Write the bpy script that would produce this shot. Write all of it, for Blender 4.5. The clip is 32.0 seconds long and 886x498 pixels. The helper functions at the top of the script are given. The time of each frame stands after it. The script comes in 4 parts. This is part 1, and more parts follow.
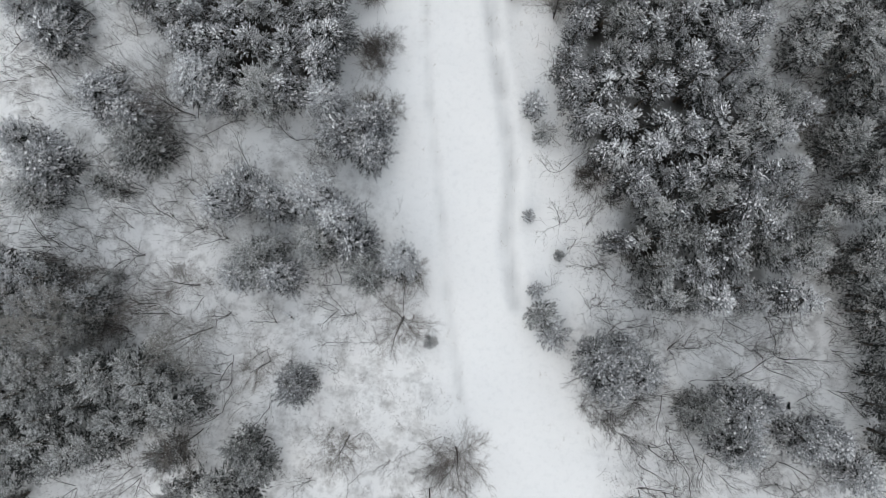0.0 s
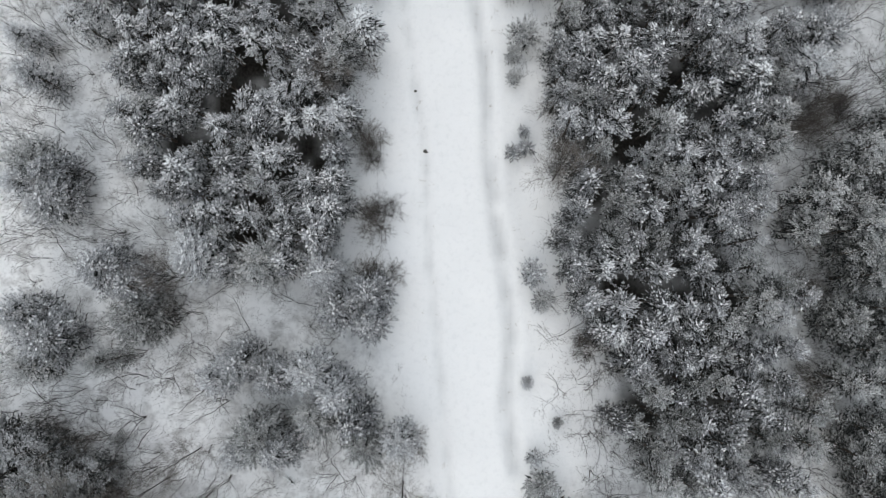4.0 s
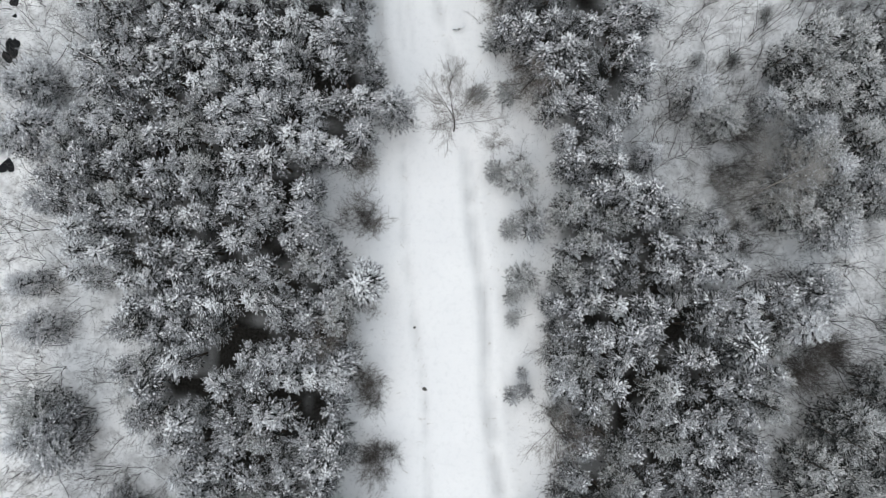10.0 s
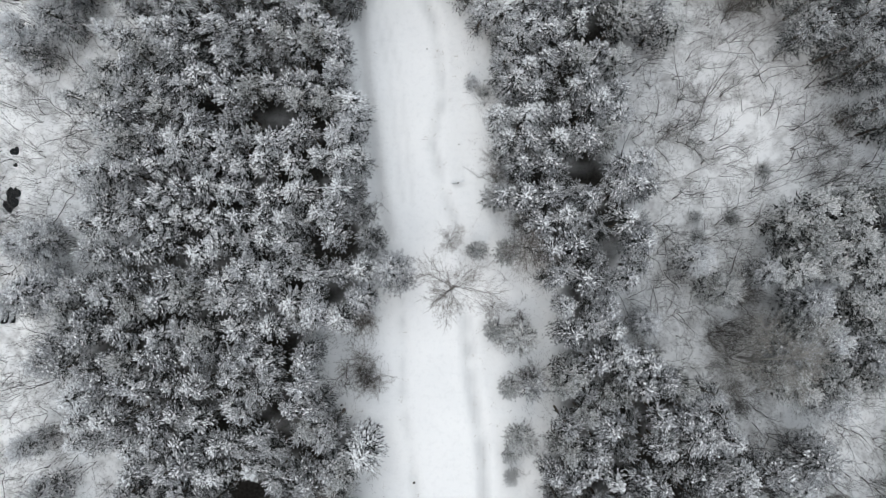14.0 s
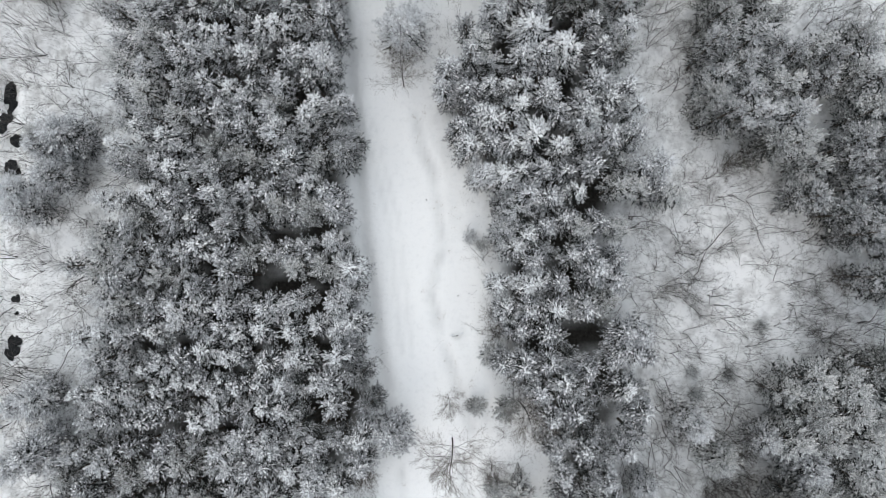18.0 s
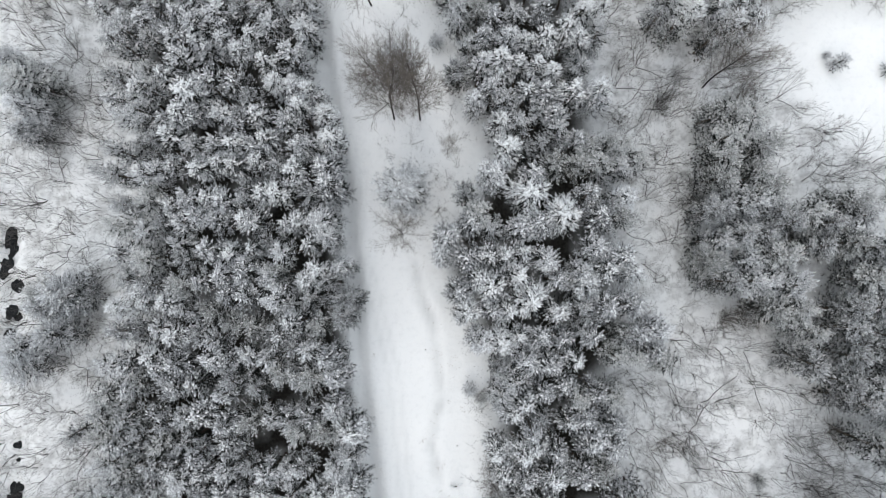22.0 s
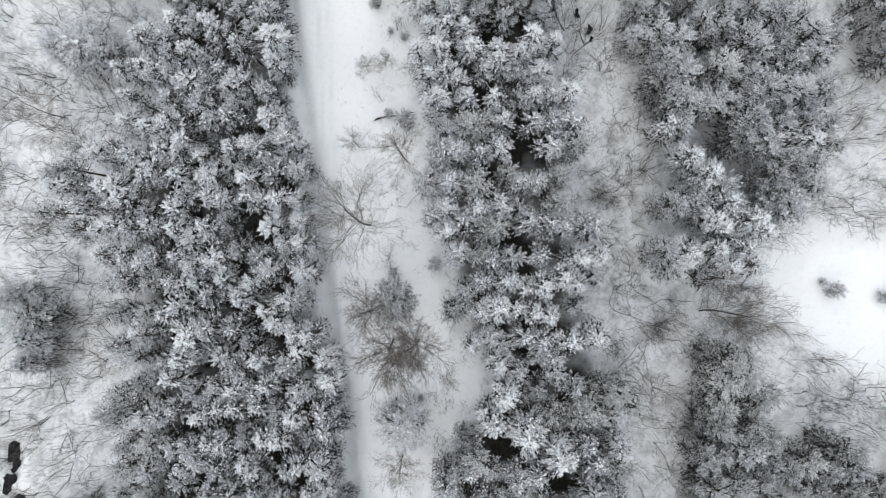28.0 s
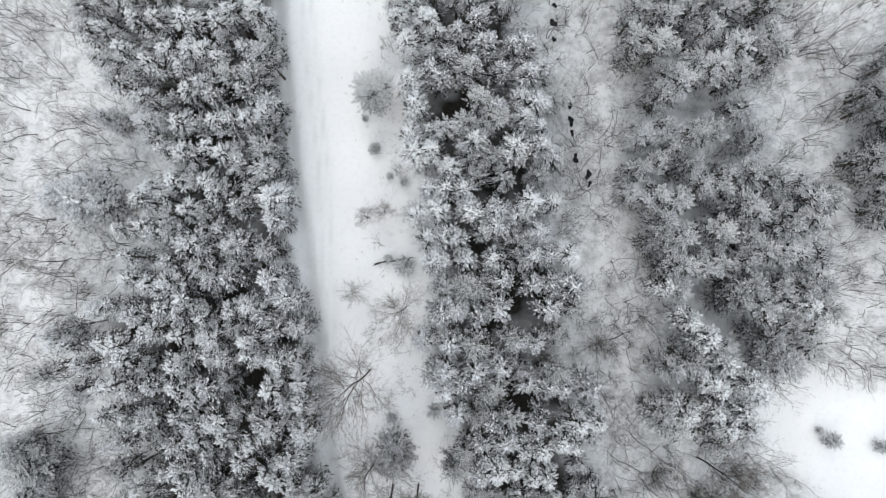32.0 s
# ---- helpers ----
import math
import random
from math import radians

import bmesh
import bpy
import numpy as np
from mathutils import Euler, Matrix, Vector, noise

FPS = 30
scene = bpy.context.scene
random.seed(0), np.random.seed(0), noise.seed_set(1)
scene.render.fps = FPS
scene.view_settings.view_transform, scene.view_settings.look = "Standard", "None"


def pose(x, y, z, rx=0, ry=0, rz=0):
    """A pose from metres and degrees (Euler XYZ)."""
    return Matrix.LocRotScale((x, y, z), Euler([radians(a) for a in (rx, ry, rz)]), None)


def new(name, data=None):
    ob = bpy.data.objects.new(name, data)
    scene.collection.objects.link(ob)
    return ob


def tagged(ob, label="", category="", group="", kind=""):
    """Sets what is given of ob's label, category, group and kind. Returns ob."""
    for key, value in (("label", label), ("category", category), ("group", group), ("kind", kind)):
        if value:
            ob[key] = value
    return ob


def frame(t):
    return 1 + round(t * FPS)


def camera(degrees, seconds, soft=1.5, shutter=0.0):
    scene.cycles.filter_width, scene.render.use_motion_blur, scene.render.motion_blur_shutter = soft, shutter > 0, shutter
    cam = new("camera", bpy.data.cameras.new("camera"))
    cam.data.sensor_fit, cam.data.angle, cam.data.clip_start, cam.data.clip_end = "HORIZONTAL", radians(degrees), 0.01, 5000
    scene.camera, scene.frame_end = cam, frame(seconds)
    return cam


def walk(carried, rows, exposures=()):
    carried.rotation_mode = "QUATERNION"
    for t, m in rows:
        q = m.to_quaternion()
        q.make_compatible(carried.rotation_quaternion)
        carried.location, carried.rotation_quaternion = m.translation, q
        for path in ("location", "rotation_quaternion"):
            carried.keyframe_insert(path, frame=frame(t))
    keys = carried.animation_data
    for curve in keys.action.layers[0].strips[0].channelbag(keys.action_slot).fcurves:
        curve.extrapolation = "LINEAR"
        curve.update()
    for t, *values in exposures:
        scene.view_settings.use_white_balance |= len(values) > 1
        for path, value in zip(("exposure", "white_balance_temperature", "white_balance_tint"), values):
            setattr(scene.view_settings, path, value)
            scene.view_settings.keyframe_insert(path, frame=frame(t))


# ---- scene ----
cam = camera(73.0, 32.0, soft=0.7)


def flight(t):
    """The drone's steady glide over the track: place and tilt after t seconds."""
    s = t / 32.0
    return pose(0.661 * s, 3.1706 * t, 45.0 + 8.662 * s + -2.352 * s * s, 3.931 + -2.894 * s, 1.514, 0.0)


EXPOSURES = [(0.0, -0.18), (3.0, -0.13), (8.0, 0.0), (18.0, 0.13), (24.0, 0.25), (32.0, 0.24)]
walk(cam, [(t, flight(t)) for t in range(33)], EXPOSURES)

# ---- sky and light: overcast winter day ----
world = bpy.data.worlds.new("overcast_sky")
scene.world = world
world.use_nodes = True
wn, wl = world.node_tree.nodes, world.node_tree.links
wn.clear()
sky = wn.new("ShaderNodeTexSky")
sky.sky_type, sky.sun_disc = "NISHITA", False
sky.sun_elevation, sky.sun_rotation, sky.dust_density = radians(35), radians(200), 6.0
sky_bg = wn.new("ShaderNodeBackground")
sky_bg.inputs["Strength"].default_value = 0.03
cloud_bg = wn.new("ShaderNodeBackground")
cloud_bg.inputs["Color"].default_value = (0.9, 0.956, 1.0, 1)
cloud_bg.inputs["Strength"].default_value = 0.88
both = wn.new("ShaderNodeAddShader")
wout = wn.new("ShaderNodeOutputWorld")
wl.new(sky.outputs["Color"], sky_bg.inputs["Color"])
wl.new(sky_bg.outputs[0], both.inputs[0])
wl.new(cloud_bg.outputs[0], both.inputs[1])
wl.new(both.outputs[0], wout.inputs["Surface"])
sun = new("sun", bpy.data.lights.new("sun", "SUN"))
sun.data.energy, sun.data.angle, sun.data.color = 0.5, radians(40), (1.0, 0.97, 0.93)
sun.matrix_world = pose(0, 0, 90, 40, 0, 200)


# ---- materials ----
def node_mat(name, rough=0.8):
    m = bpy.data.materials.new(name)
    m.use_nodes = True
    n, l = m.node_tree.nodes, m.node_tree.links
    b = n["Principled BSDF"]
    b.inputs["Roughness"].default_value = rough
    b.inputs["Specular IOR Level"].default_value = 0.2
    return m, n, l, b


def ramp(n, l, source, stops):
    r = n.new("ShaderNodeValToRGB")
    e = r.color_ramp.elements
    while len(e) < len(stops):
        e.new(0.5)
    for k, (p, c) in zip(e, stops):
        k.position, k.color = p, (*c, 1)
    l.new(source, r.inputs["Fac"])
    return r.outputs["Color"]


def noise_tex(n, l, scale, detail=4.0, rough=0.6, coord="Object"):
    c = n.new("ShaderNodeTexCoord")
    t = n.new("ShaderNodeTexNoise")
    t.inputs["Scale"].default_value, t.inputs["Detail"].default_value, t.inputs["Roughness"].default_value = scale, detail, rough
    l.new(c.outputs[coord], t.inputs["Vector"])
    return t.outputs["Fac"]


def maths(n, l, op, a, b):
    m = n.new("ShaderNodeMath")
    m.operation = op
    for k, v in enumerate((a, b)):
        if isinstance(v, (int, float)):
            m.inputs[k].default_value = v
        else:
            l.new(v, m.inputs[k])
    return m.outputs[0]


def mixed(n, l, fac, a, b, mode="MIX"):
    m = n.new("ShaderNodeMix")
    m.data_type, m.blend_type = "RGBA", mode
    for sock, v in ((m.inputs["Factor"], fac), (m.inputs["A"], a), (m.inputs["B"], b)):
        if isinstance(v, (int, float)):
            sock.default_value = v
        elif isinstance(v, tuple):
            sock.default_value = (*v, 1)
        else:
            l.new(v, sock)
    return m.outputs["Result"]


def bump(n, l, b, height, strength, distance):
    k = n.new("ShaderNodeBump")
    k.inputs["Strength"].default_value, k.inputs["Distance"].default_value = strength, distance
    l.new(height, k.inputs["Height"])
    l.new(k.outputs["Normal"], b.inputs["Normal"])


def snow_ground():
    m, n, l, b = node_mat("snow_ground", 0.9)
    broad = ramp(n, l, noise_tex(n, l, 0.12, 3), [(0.3, (0.84, 0.85, 0.86)), (0.7, (0.9, 0.906, 0.91))])
    fine = ramp(n, l, noise_tex(n, l, 2.2, 6, 0.7), [(0.28, (0.88, 0.885, 0.89)), (0.5, (1, 1, 1))])
    litter = ramp(n, l, noise_tex(n, l, 1.3, 9, 0.78), [(0.28, (0.42, 0.40, 0.37)), (0.36, (1, 1, 1))])
    c = mixed(n, l, 0.6, broad, fine, "MULTIPLY")
    rough = n.new("ShaderNodeAttribute")
    rough.attribute_name = "brush"
    c = mixed(n, l, maths(n, l, "MULTIPLY", rough.outputs["Fac"], 0.75), c, litter, "MULTIPLY")
    # Greyer patches off the track: stalks under the snow plus painted twig shade.
    stalks = ramp(n, l, noise_tex(n, l, 0.55, 7, 0.72), [(0.34, (0.58, 0.575, 0.57)), (0.54, (0.97, 0.97, 0.97))])
    c = mixed(n, l, rough.outputs["Fac"], c, mixed(n, l, 1.0, c, stalks, "MULTIPLY"))
    # Grey in the grooves: packed snow in ruts, painted shade in hollows and ditch.
    grooves = n.new("ShaderNodeAttribute")
    grooves.attribute_name = "wet"
    c = mixed(n, l, grooves.outputs["Fac"], c, (0.5, 0.51, 0.52))
    # Near-black floor in the stands: needle litter with the trees' shade painted in.
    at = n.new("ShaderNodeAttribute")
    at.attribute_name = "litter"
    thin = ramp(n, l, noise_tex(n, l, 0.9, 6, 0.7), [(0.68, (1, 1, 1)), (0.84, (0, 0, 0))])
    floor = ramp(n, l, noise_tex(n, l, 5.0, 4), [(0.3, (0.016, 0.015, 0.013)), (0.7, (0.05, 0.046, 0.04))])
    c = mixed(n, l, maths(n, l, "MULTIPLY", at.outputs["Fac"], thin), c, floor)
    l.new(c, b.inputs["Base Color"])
    bump(n, l, b, noise_tex(n, l, 1.6, 8, 0.6), 0.5, 0.12)
    return m


def needles(name, dark, mid, frost, share):
    """Conifer foliage under hoar frost: white at the shoots' tips, with shade painted dark at their feet; shoots differ
    one by one, in soft patches and in fine grain.
    """
    m, n, l, b = node_mat(name, 0.85)
    geo = n.new("ShaderNodeNewGeometry")
    info = n.new("ShaderNodeObjectInfo")
    place = n.new("ShaderNodeSeparateXYZ")
    l.new(geo.outputs["Position"], place.inputs[0])
    rime = n.new("ShaderNodeAttribute")
    rime.attribute_name = "rime"
    v = maths(n, l, "MULTIPLY", geo.outputs["Random Per Island"], 0.36)
    v = maths(n, l, "ADD", v, maths(n, l, "MULTIPLY", rime.outputs["Fac"], 0.5))
    v = maths(n, l, "ADD", v, maths(n, l, "MULTIPLY", maths(n, l, "SUBTRACT", noise_tex(n, l, 1.7, 3), 0.5), 0.9))
    grain = noise_tex(n, l, 19.0, 2, 0.6)
    v = maths(n, l, "ADD", v, maths(n, l, "MULTIPLY", maths(n, l, "SUBTRACT", grain, 0.5), 1.2))
    v = maths(n, l, "ADD", v, maths(n, l, "MULTIPLY", maths(n, l, "SUBTRACT", info.outputs["Random"], 0.5), 0.24))
    # Paler northwards: brightness rising along the flight, put into the needles' colour.
    v = maths(n, l, "ADD", v, maths(n, l, "MULTIPLY", maths(n, l, "SUBTRACT", place.outputs["Y"], 52.0), 0.002))
    c = ramp(n, l, v, [(0.14, dark), (0.58 - share, mid), (1.0 - share, frost)])
    l.new(c, b.inputs["Base Color"])
    bump(n, l, b, grain, 0.5, 0.04)
    return m


def plain(name, a, c, scale, rough=0.85, relief=0.0, coord="Object"):
    m, n, l, b = node_mat(name, rough)
    f = noise_tex(n, l, scale, 5, 0.65, coord)
    l.new(ramp(n, l, f, [(0.3, a), (0.7, c)]), b.inputs["Base Color"])
    if relief:
        bump(n, l, b, f, 0.6, relief)
    return m


SNOW = snow_ground()
NEEDLES = {
    "pine": needles("frosted_pine_needles", (0.03, 0.033, 0.034), (0.33, 0.337, 0.35), (0.76, 0.775, 0.797), 0.12),
    "olive": needles("olive_pine_needles", (0.031, 0.0345, 0.0335), (0.3, 0.3065, 0.306), (0.7, 0.711, 0.718), 0.1),
    "spruce": needles("frosted_spruce_needles", (0.024, 0.027, 0.03), (0.31, 0.317, 0.332), (0.78, 0.795, 0.82), 0.1),
    "laden": needles("snowy_spruce_needles", (0.03, 0.034, 0.036), (0.34, 0.348, 0.36), (0.82, 0.835, 0.855), 0.14),
    "slim": needles("slender_pine_needles", (0.026, 0.029, 0.03), (0.29, 0.297, 0.306), (0.7, 0.712, 0.73), 0.08),
}
# Needles inside the crowns, near black: the crown's shade is put into their colour.
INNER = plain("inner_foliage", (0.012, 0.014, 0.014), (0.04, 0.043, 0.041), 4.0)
LOAD = plain("snow_load", (0.74, 0.76, 0.78), (0.84, 0.86, 0.87), 6.0, 0.9)
BARK = plain("conifer_bark", (0.05, 0.04, 0.033), (0.13, 0.105, 0.085), 5.0, 0.9, 0.02)
BIRCH_BARK = plain("bare_bark", (0.012, 0.011, 0.0105), (0.045, 0.04, 0.037), 4.0, 0.9, 0.02)
TWIG = plain("bare_twigs", (0.035, 0.032, 0.031), (0.1, 0.092, 0.088), 3.0)
BROWN_TWIG = plain("brown_twigs", (0.08, 0.072, 0.066), (0.2, 0.178, 0.16), 3.0)
GREY_TWIG = plain("grey_twigs", (0.17, 0.165, 0.155), (0.3, 0.29, 0.275), 3.0)
WATER = plain("dark_water", (0.004, 0.005, 0.006), (0.01, 0.011, 0.012), 1.0, 0.12)
STONE = plain("dark_stone", (0.06, 0.06, 0.055), (0.16, 0.155, 0.145), 7.0, 0.9, 0.02)
GRASS = plain("dry_grass", (0.16, 0.13, 0.09), (0.3, 0.26, 0.19), 3.0)

# ---- plan of the place, metres: x east, y along the track ----
WEST_EDGE_L = [(13.6, -20.7), (17.4, -20.8), (20.9, -24.6), (26.2, -25.4), (29.5, -25.5), (31.5, -28.7), (36.5, -30.5), (39.5, -31.1), (42.9, -31.2), (44.8, -29.3), (48.2, -27.7), (51.6, -28.2), (53.3, -28.7), (55.4, -27.2), (58, -29.7), (61, -28), (64.4, -26.1), (69.7, -26.5), (74.9, -26.2)]
WEST_EDGE_L2 = [(77.2, -27.4), (82.4, -26.6), (84.6, -28.2), (86.8, -26.7), (89.5, -27.4), (91.3, -30.8), (93.4, -31.7), (95.8, -31.8), (97, -29.9), (99.7, -26.8), (104.2, -26.1), (106.4, -25), (108.7, -24.6), (113.2, -26), (116.4, -28.3), (119.6, -29.5), (122.3, -31.1), (129.2, -31.7)]
WEST_EDGE_R = [(13.1, -8.3), (19.4, -7.5), (26.2, -7.6), (29.4, -7.8), (30.6, -6.2), (33.5, -6.2), (34.7, -8.9), (37.2, -11), (39.7, -10.2), (41.8, -6.5), (44.7, -6.1), (45.4, -3.5), (48.3, -5.8), (50.8, -6.9), (52.4, -5.8), (54.5, -6.7), (57.9, -6.7), (61.7, -7.6), (66, -7.6), (70.4, -8.2), (74.7, -8.2)]
WEST_EDGE_R2 = [(73.7, -8.4), (78, -8.8), (82.4, -9.6), (84.4, -10.5), (85.2, -12), (86.8, -10.9), (91.2, -10.9), (95.3, -11), (95.6, -11.1), (99.7, -11.9), (101.5, -14.1), (103.2, -12.6), (104.6, -12.3), (108.6, -12.7), (113.1, -13.1), (117.6, -13.7), (122.1, -14.2), (128.9, -14.7)]
EAST_EDGE_L = [(-1.5, 13.1), (-0.6, 12), (1.7, 11.7), (3.6, 10), (5.1, 9.9), (6.6, 12.2), (9, 9.5), (12.1, 7.7), (16.1, 7), (16.7, 7.8), (20.6, 7.8), (24.6, 6.9), (27, 5.5), (30.2, 6.1), (33.4, 7.1), (37.5, 6.6), (38.7, 7.8), (41.6, 7.4), (44.2, 6.2)]
EAST_EDGE_L2 = [(42.6, 7.7), (45.4, 6.5), (48.7, 5.2), (49.5, 2.3), (52, 3.2), (55.4, 2.8), (57.9, 2.8), (60.4, 3), (62.6, 2), (65.1, 1.1), (66.4, -0.1), (68.6, -0.6), (69.4, -1.8), (72, -2.6), (73.7, -0.4), (75.5, -0.7), (77.2, 1.7), (78.1, 2.6), (80.6, 2.4), (82.4, 0.9), (84.6, -0.4), (91.1, -1.1), (93.3, -2.6), (95.1, -2.8)]
EAST_EDGE_L3 = [(95.7, -2.5), (97.9, -1.2), (100.6, -1.6), (103.2, -3.4), (107.7, -2.5), (109.9, -3.9), (113, -4.8), (117, -3.4), (119.3, -4.8), (122, -5.2), (128.8, -5.7)]
EAST_EDGE_R = [(-1, 23.9), (1.6, 24.2), (4.3, 24.1), (8.1, 23.9), (12.8, 24.1), (14.5, 22.6), (15.9, 22.7), (16.8, 20.4), (20.7, 22.1), (23, 22.9), (25.4, 23.4), (27.4, 22.7), (30.1, 23.5), (32.2, 20.8), (34.2, 19.7), (37, 19.8), (37.9, 15), (40.4, 12.7), (43.3, 12.3)]
EAST_EDGE_R2 = [(40.6, 15.4), (43.4, 13), (46.7, 15.1), (49.2, 15.5), (52.5, 16), (54.5, 12.7), (57.5, 13.6), (61.7, 13.3), (62.5, 16.6), (65.4, 16.6), (66.7, 14.2), (70.1, 14.6), (72.1, 14.1), (78.1, 14.1), (81.1, 12.5), (83.6, 12.7), (84.5, 10.3), (88.4, 12.1), (91.5, 11.3), (93.7, 10)]
EAST_EDGE_R3 = [(96.2, 10.6), (99.7, 10.9), (103.2, 10.2), (104.5, 8.9), (108.5, 8.9), (111.6, 8.3), (114.7, 9), (117, 7.2), (119.2, 6.3), (121.9, 6.8), (128.6, 6.8)]
STAND_FAR_EAST = [(16.7, 86.7), (15.4, 88.4), (16.1, 93.2), (16.3, 98.8), (15.5, 101.5), (15.5, 104.1), (13.8, 107.2), (13.3, 111.6), (15.5, 114.2), (15.6, 116.9), (12.9, 117.8), (13, 121.8), (13, 127.2), (26.9, 126.9), (26.5, 121.6), (26, 117.2), (21.6, 114.2), (20.7, 111.5), (22, 108.5), (28.5, 108.4), (30.1, 103.2), (29.2, 96.3), (28.3, 93.7), (23.6, 93.6), (24.8, 90.2), (23.1, 88.5), (23.1, 86.7), (19.7, 85.8)]
STAND_MID_EAST = [(18.9, 82.3), (22.2, 82.8), (23.9, 80.6), (25.5, 76.4), (29.7, 75.1), (32.5, 74.3), (37.9, 72.2), (37.4, 53.2), (32.1, 55.1), (28.9, 57.1), (28.5, 60), (26.1, 61.3), (25.3, 65), (23.3, 66.7), (20.7, 65.8), (18.7, 66.6), (18.3, 71.3), (19, 75.5), (18, 79.3)]
STAND_LOW_EAST = [(22.7, 39.5), (23.6, 43.9), (23.3, 47.6), (26.2, 50.8), (31.3, 50.8), (34.6, 50.8), (34.1, 36), (28.1, 34.7), (21.8, 37)]
STAND_EDGE_EAST = [(23.1, 18), (25.2, 21.1), (27.1, 22.6), (29.9, 26.2), (33.5, 26.2), (31.7, -11.9), (28.4, -11.9), (26.4, 2.5), (25.9, 10), (24.9, 14.9)]
STAND_SOUTHWEST = [(-35.3, -4.9), (-27.4, -4.8), (-24.7, -4.1), (-21.2, -3.7), (-17.6, -6.3), (-19.5, -9.7), (-25.2, -11.2), (-28.5, -13.9), (-34.6, -16.9)]
STAND_SOUTHWEST_B = [(-23.2, -12.7), (-21, -10.8), (-17.9, -11.2), (-17.4, -14.5), (-23.5, -15.3)]
STAND_SOUTH = [(-17.5, -12.3), (-14.9, -9.7), (-12.1, -11.9), (-11.7, -16.6), (-17, -16.7)]
STAND_FRINGE_EAST = [(33.1, 104.9), (31.9, 108.4), (32.4, 112.8), (33.1, 117.2), (35.9, 118.9), (40.1, 118.9), (39.9, 103.2)]
STAND_WEST_CORNER = [(-37, -5.5), (-26.5, -5), (-24.5, -1.8), (-27, 1.4), (-30, 2.6), (-37, 3)]
FIELD_OPEN = [(25.4, 88.8), (27.5, 91.4), (31.9, 92.5), (36, 91.1), (46.6, 89.6), (46.3, 78.9), (35.7, 78.9), (31.7, 79.8), (29, 83.1), (26.3, 85.5)]
GAPS_WEST = [(-15.2, 27.9, 1.9), (-19.4, 23.7, 1.7), (-11.2, 23.7, 1), (-12.6, 38.5, 1), (-14.6, 15.9, 1.5), (-10, 15.3, 0.9), (-17.1, 25.8, 0.9), (-9.6, 36.4, 1.7), (-20.1, 27.1, 0.6), (-17.8, 60.3, 0.9), (-11.6, 59.4, 0.6), (-23, 41.3, 1.4), (-11.7, 52.4, 0.7), (-19.9, 52.2, 0.8), (-22.8, 45.4, 0.6), (-14.2, 57, 0.7), (-15, 91.8, 0.6), (-20.7, 89.8, 0.5), (-21.2, 76, 0.4), (-16.9, 104, 1.7), (-25.7, 121, 1.9), (-23.7, 110, 0.7), (-17.3, 92.5, 0.7), (-15.1, 101, 1.1), (-19.7, 99.6, 0.6)]
GAPS_EAST = [(19.2, 27.2, 1.2), (10.9, 22.3, 0.8), (15.5, 28.3, 0.6), (10.7, 17.6, 0.7), (21.9, 15.7, 1.2), (15, 41.7, 1.7), (13.9, 26, 0.5), (9.1, 68.5, 1.1), (9.9, 52.4, 1.8), (10.3, 63.2, 0.9), (11.6, 46.9, 1.3), (7.8, 55.2, 1), (15.3, 52, 1.2), (10, 81.3, 1.3), (3.5, 74.9, 0.8), (8.8, 71.8, 1.5), (9.2, 67.4, 0.9), (-0.3, 113.6, 1.3), (5.3, 104.2, 0.7), (5.6, 97.4, 0.8), (1.5, 94.2, 0.8), (18.4, 107.3, 1.3), (22.3, 119.6, 1.1), (0.1, 106.3, 0.5)]
GAPS_MID = [(29.4, 69.1, 1.3), (26.3, 72.8, 0.9), (27.2, 76.3, 0.7), (28.1, 67.9, 1.3), (26.7, 71, 0.7)]
LONE_WEST = [(-30, 19.1, 1.9), (-31.2, 20, 1.3), (-25.5, 13.8, 2), (-23.3, 12.8, 1.7), (-22.8, 10.4, 2), (-29.9, 8.9, 2.1), (-30.8, 6.9, 1.6), (-17.2, 6.5, 1.6), (-15.1, 7.3, 1.7), (-13.1, 6.3, 1.6), (-10.4, 6.5, 1.7), (-8.7, 5.1, 1.7), (-7.3, 3.4, 1.7), (-9.6, 3.4, 1.5), (-6.5, 1.3, 1.5), (-14.2, 1.9, 1.9), (-12.6, 0.9, 1.5), (-15.3, 1.3, 1.3)]
LONE_WEST_B = [(-11.5, -6.7, 1.5), (-6.3, 12.2, 1.7), (-8.3, 11.1, 1.7), (-6.5, 10.1, 1.6), (-9.7, 13.5, 1.5), (-14.2, 14.5, 1.8), (-18.8, 14.7, 1.8), (-25, 7.4, 1), (-4.1, 1.7, 1.3), (-31.2, 21.7, 2), (-29.5, 21.3, 1.4), (-31, 28, 1.4), (-32.6, 31.6, 1.2), (-31.2, 11, 1.6)]
LONE_EAST = [(9.7, -4.9, 1.6), (11.4, -4.3, 1.5), (12.5, -5.6, 1.5), (10.3, -6.5, 1.4), (16.6, -8.6, 1.6), (18.8, -8.3, 1.7), (18.5, -10.4, 1.6), (20.6, -7.5, 0.9), (23.2, -10, 1.6), (25.3, -10.4, 1.7), (26.9, -12.1, 1.5), (26.4, 30.9, 2), (25.1, 28.5, 1.6), (26, 42.5, 1.7), (24.7, 39.3, 1.8), (27.1, 40, 1.6), (27.7, 35.6, 1.9), (29.6, 38.4, 1.6), (23.3, 44.6, 1.2), (14.3, 41, 1.1), (17.7, 46, 1.3), (19.7, 43.6, 1.5), (19.8, 70.3, 1.5)]
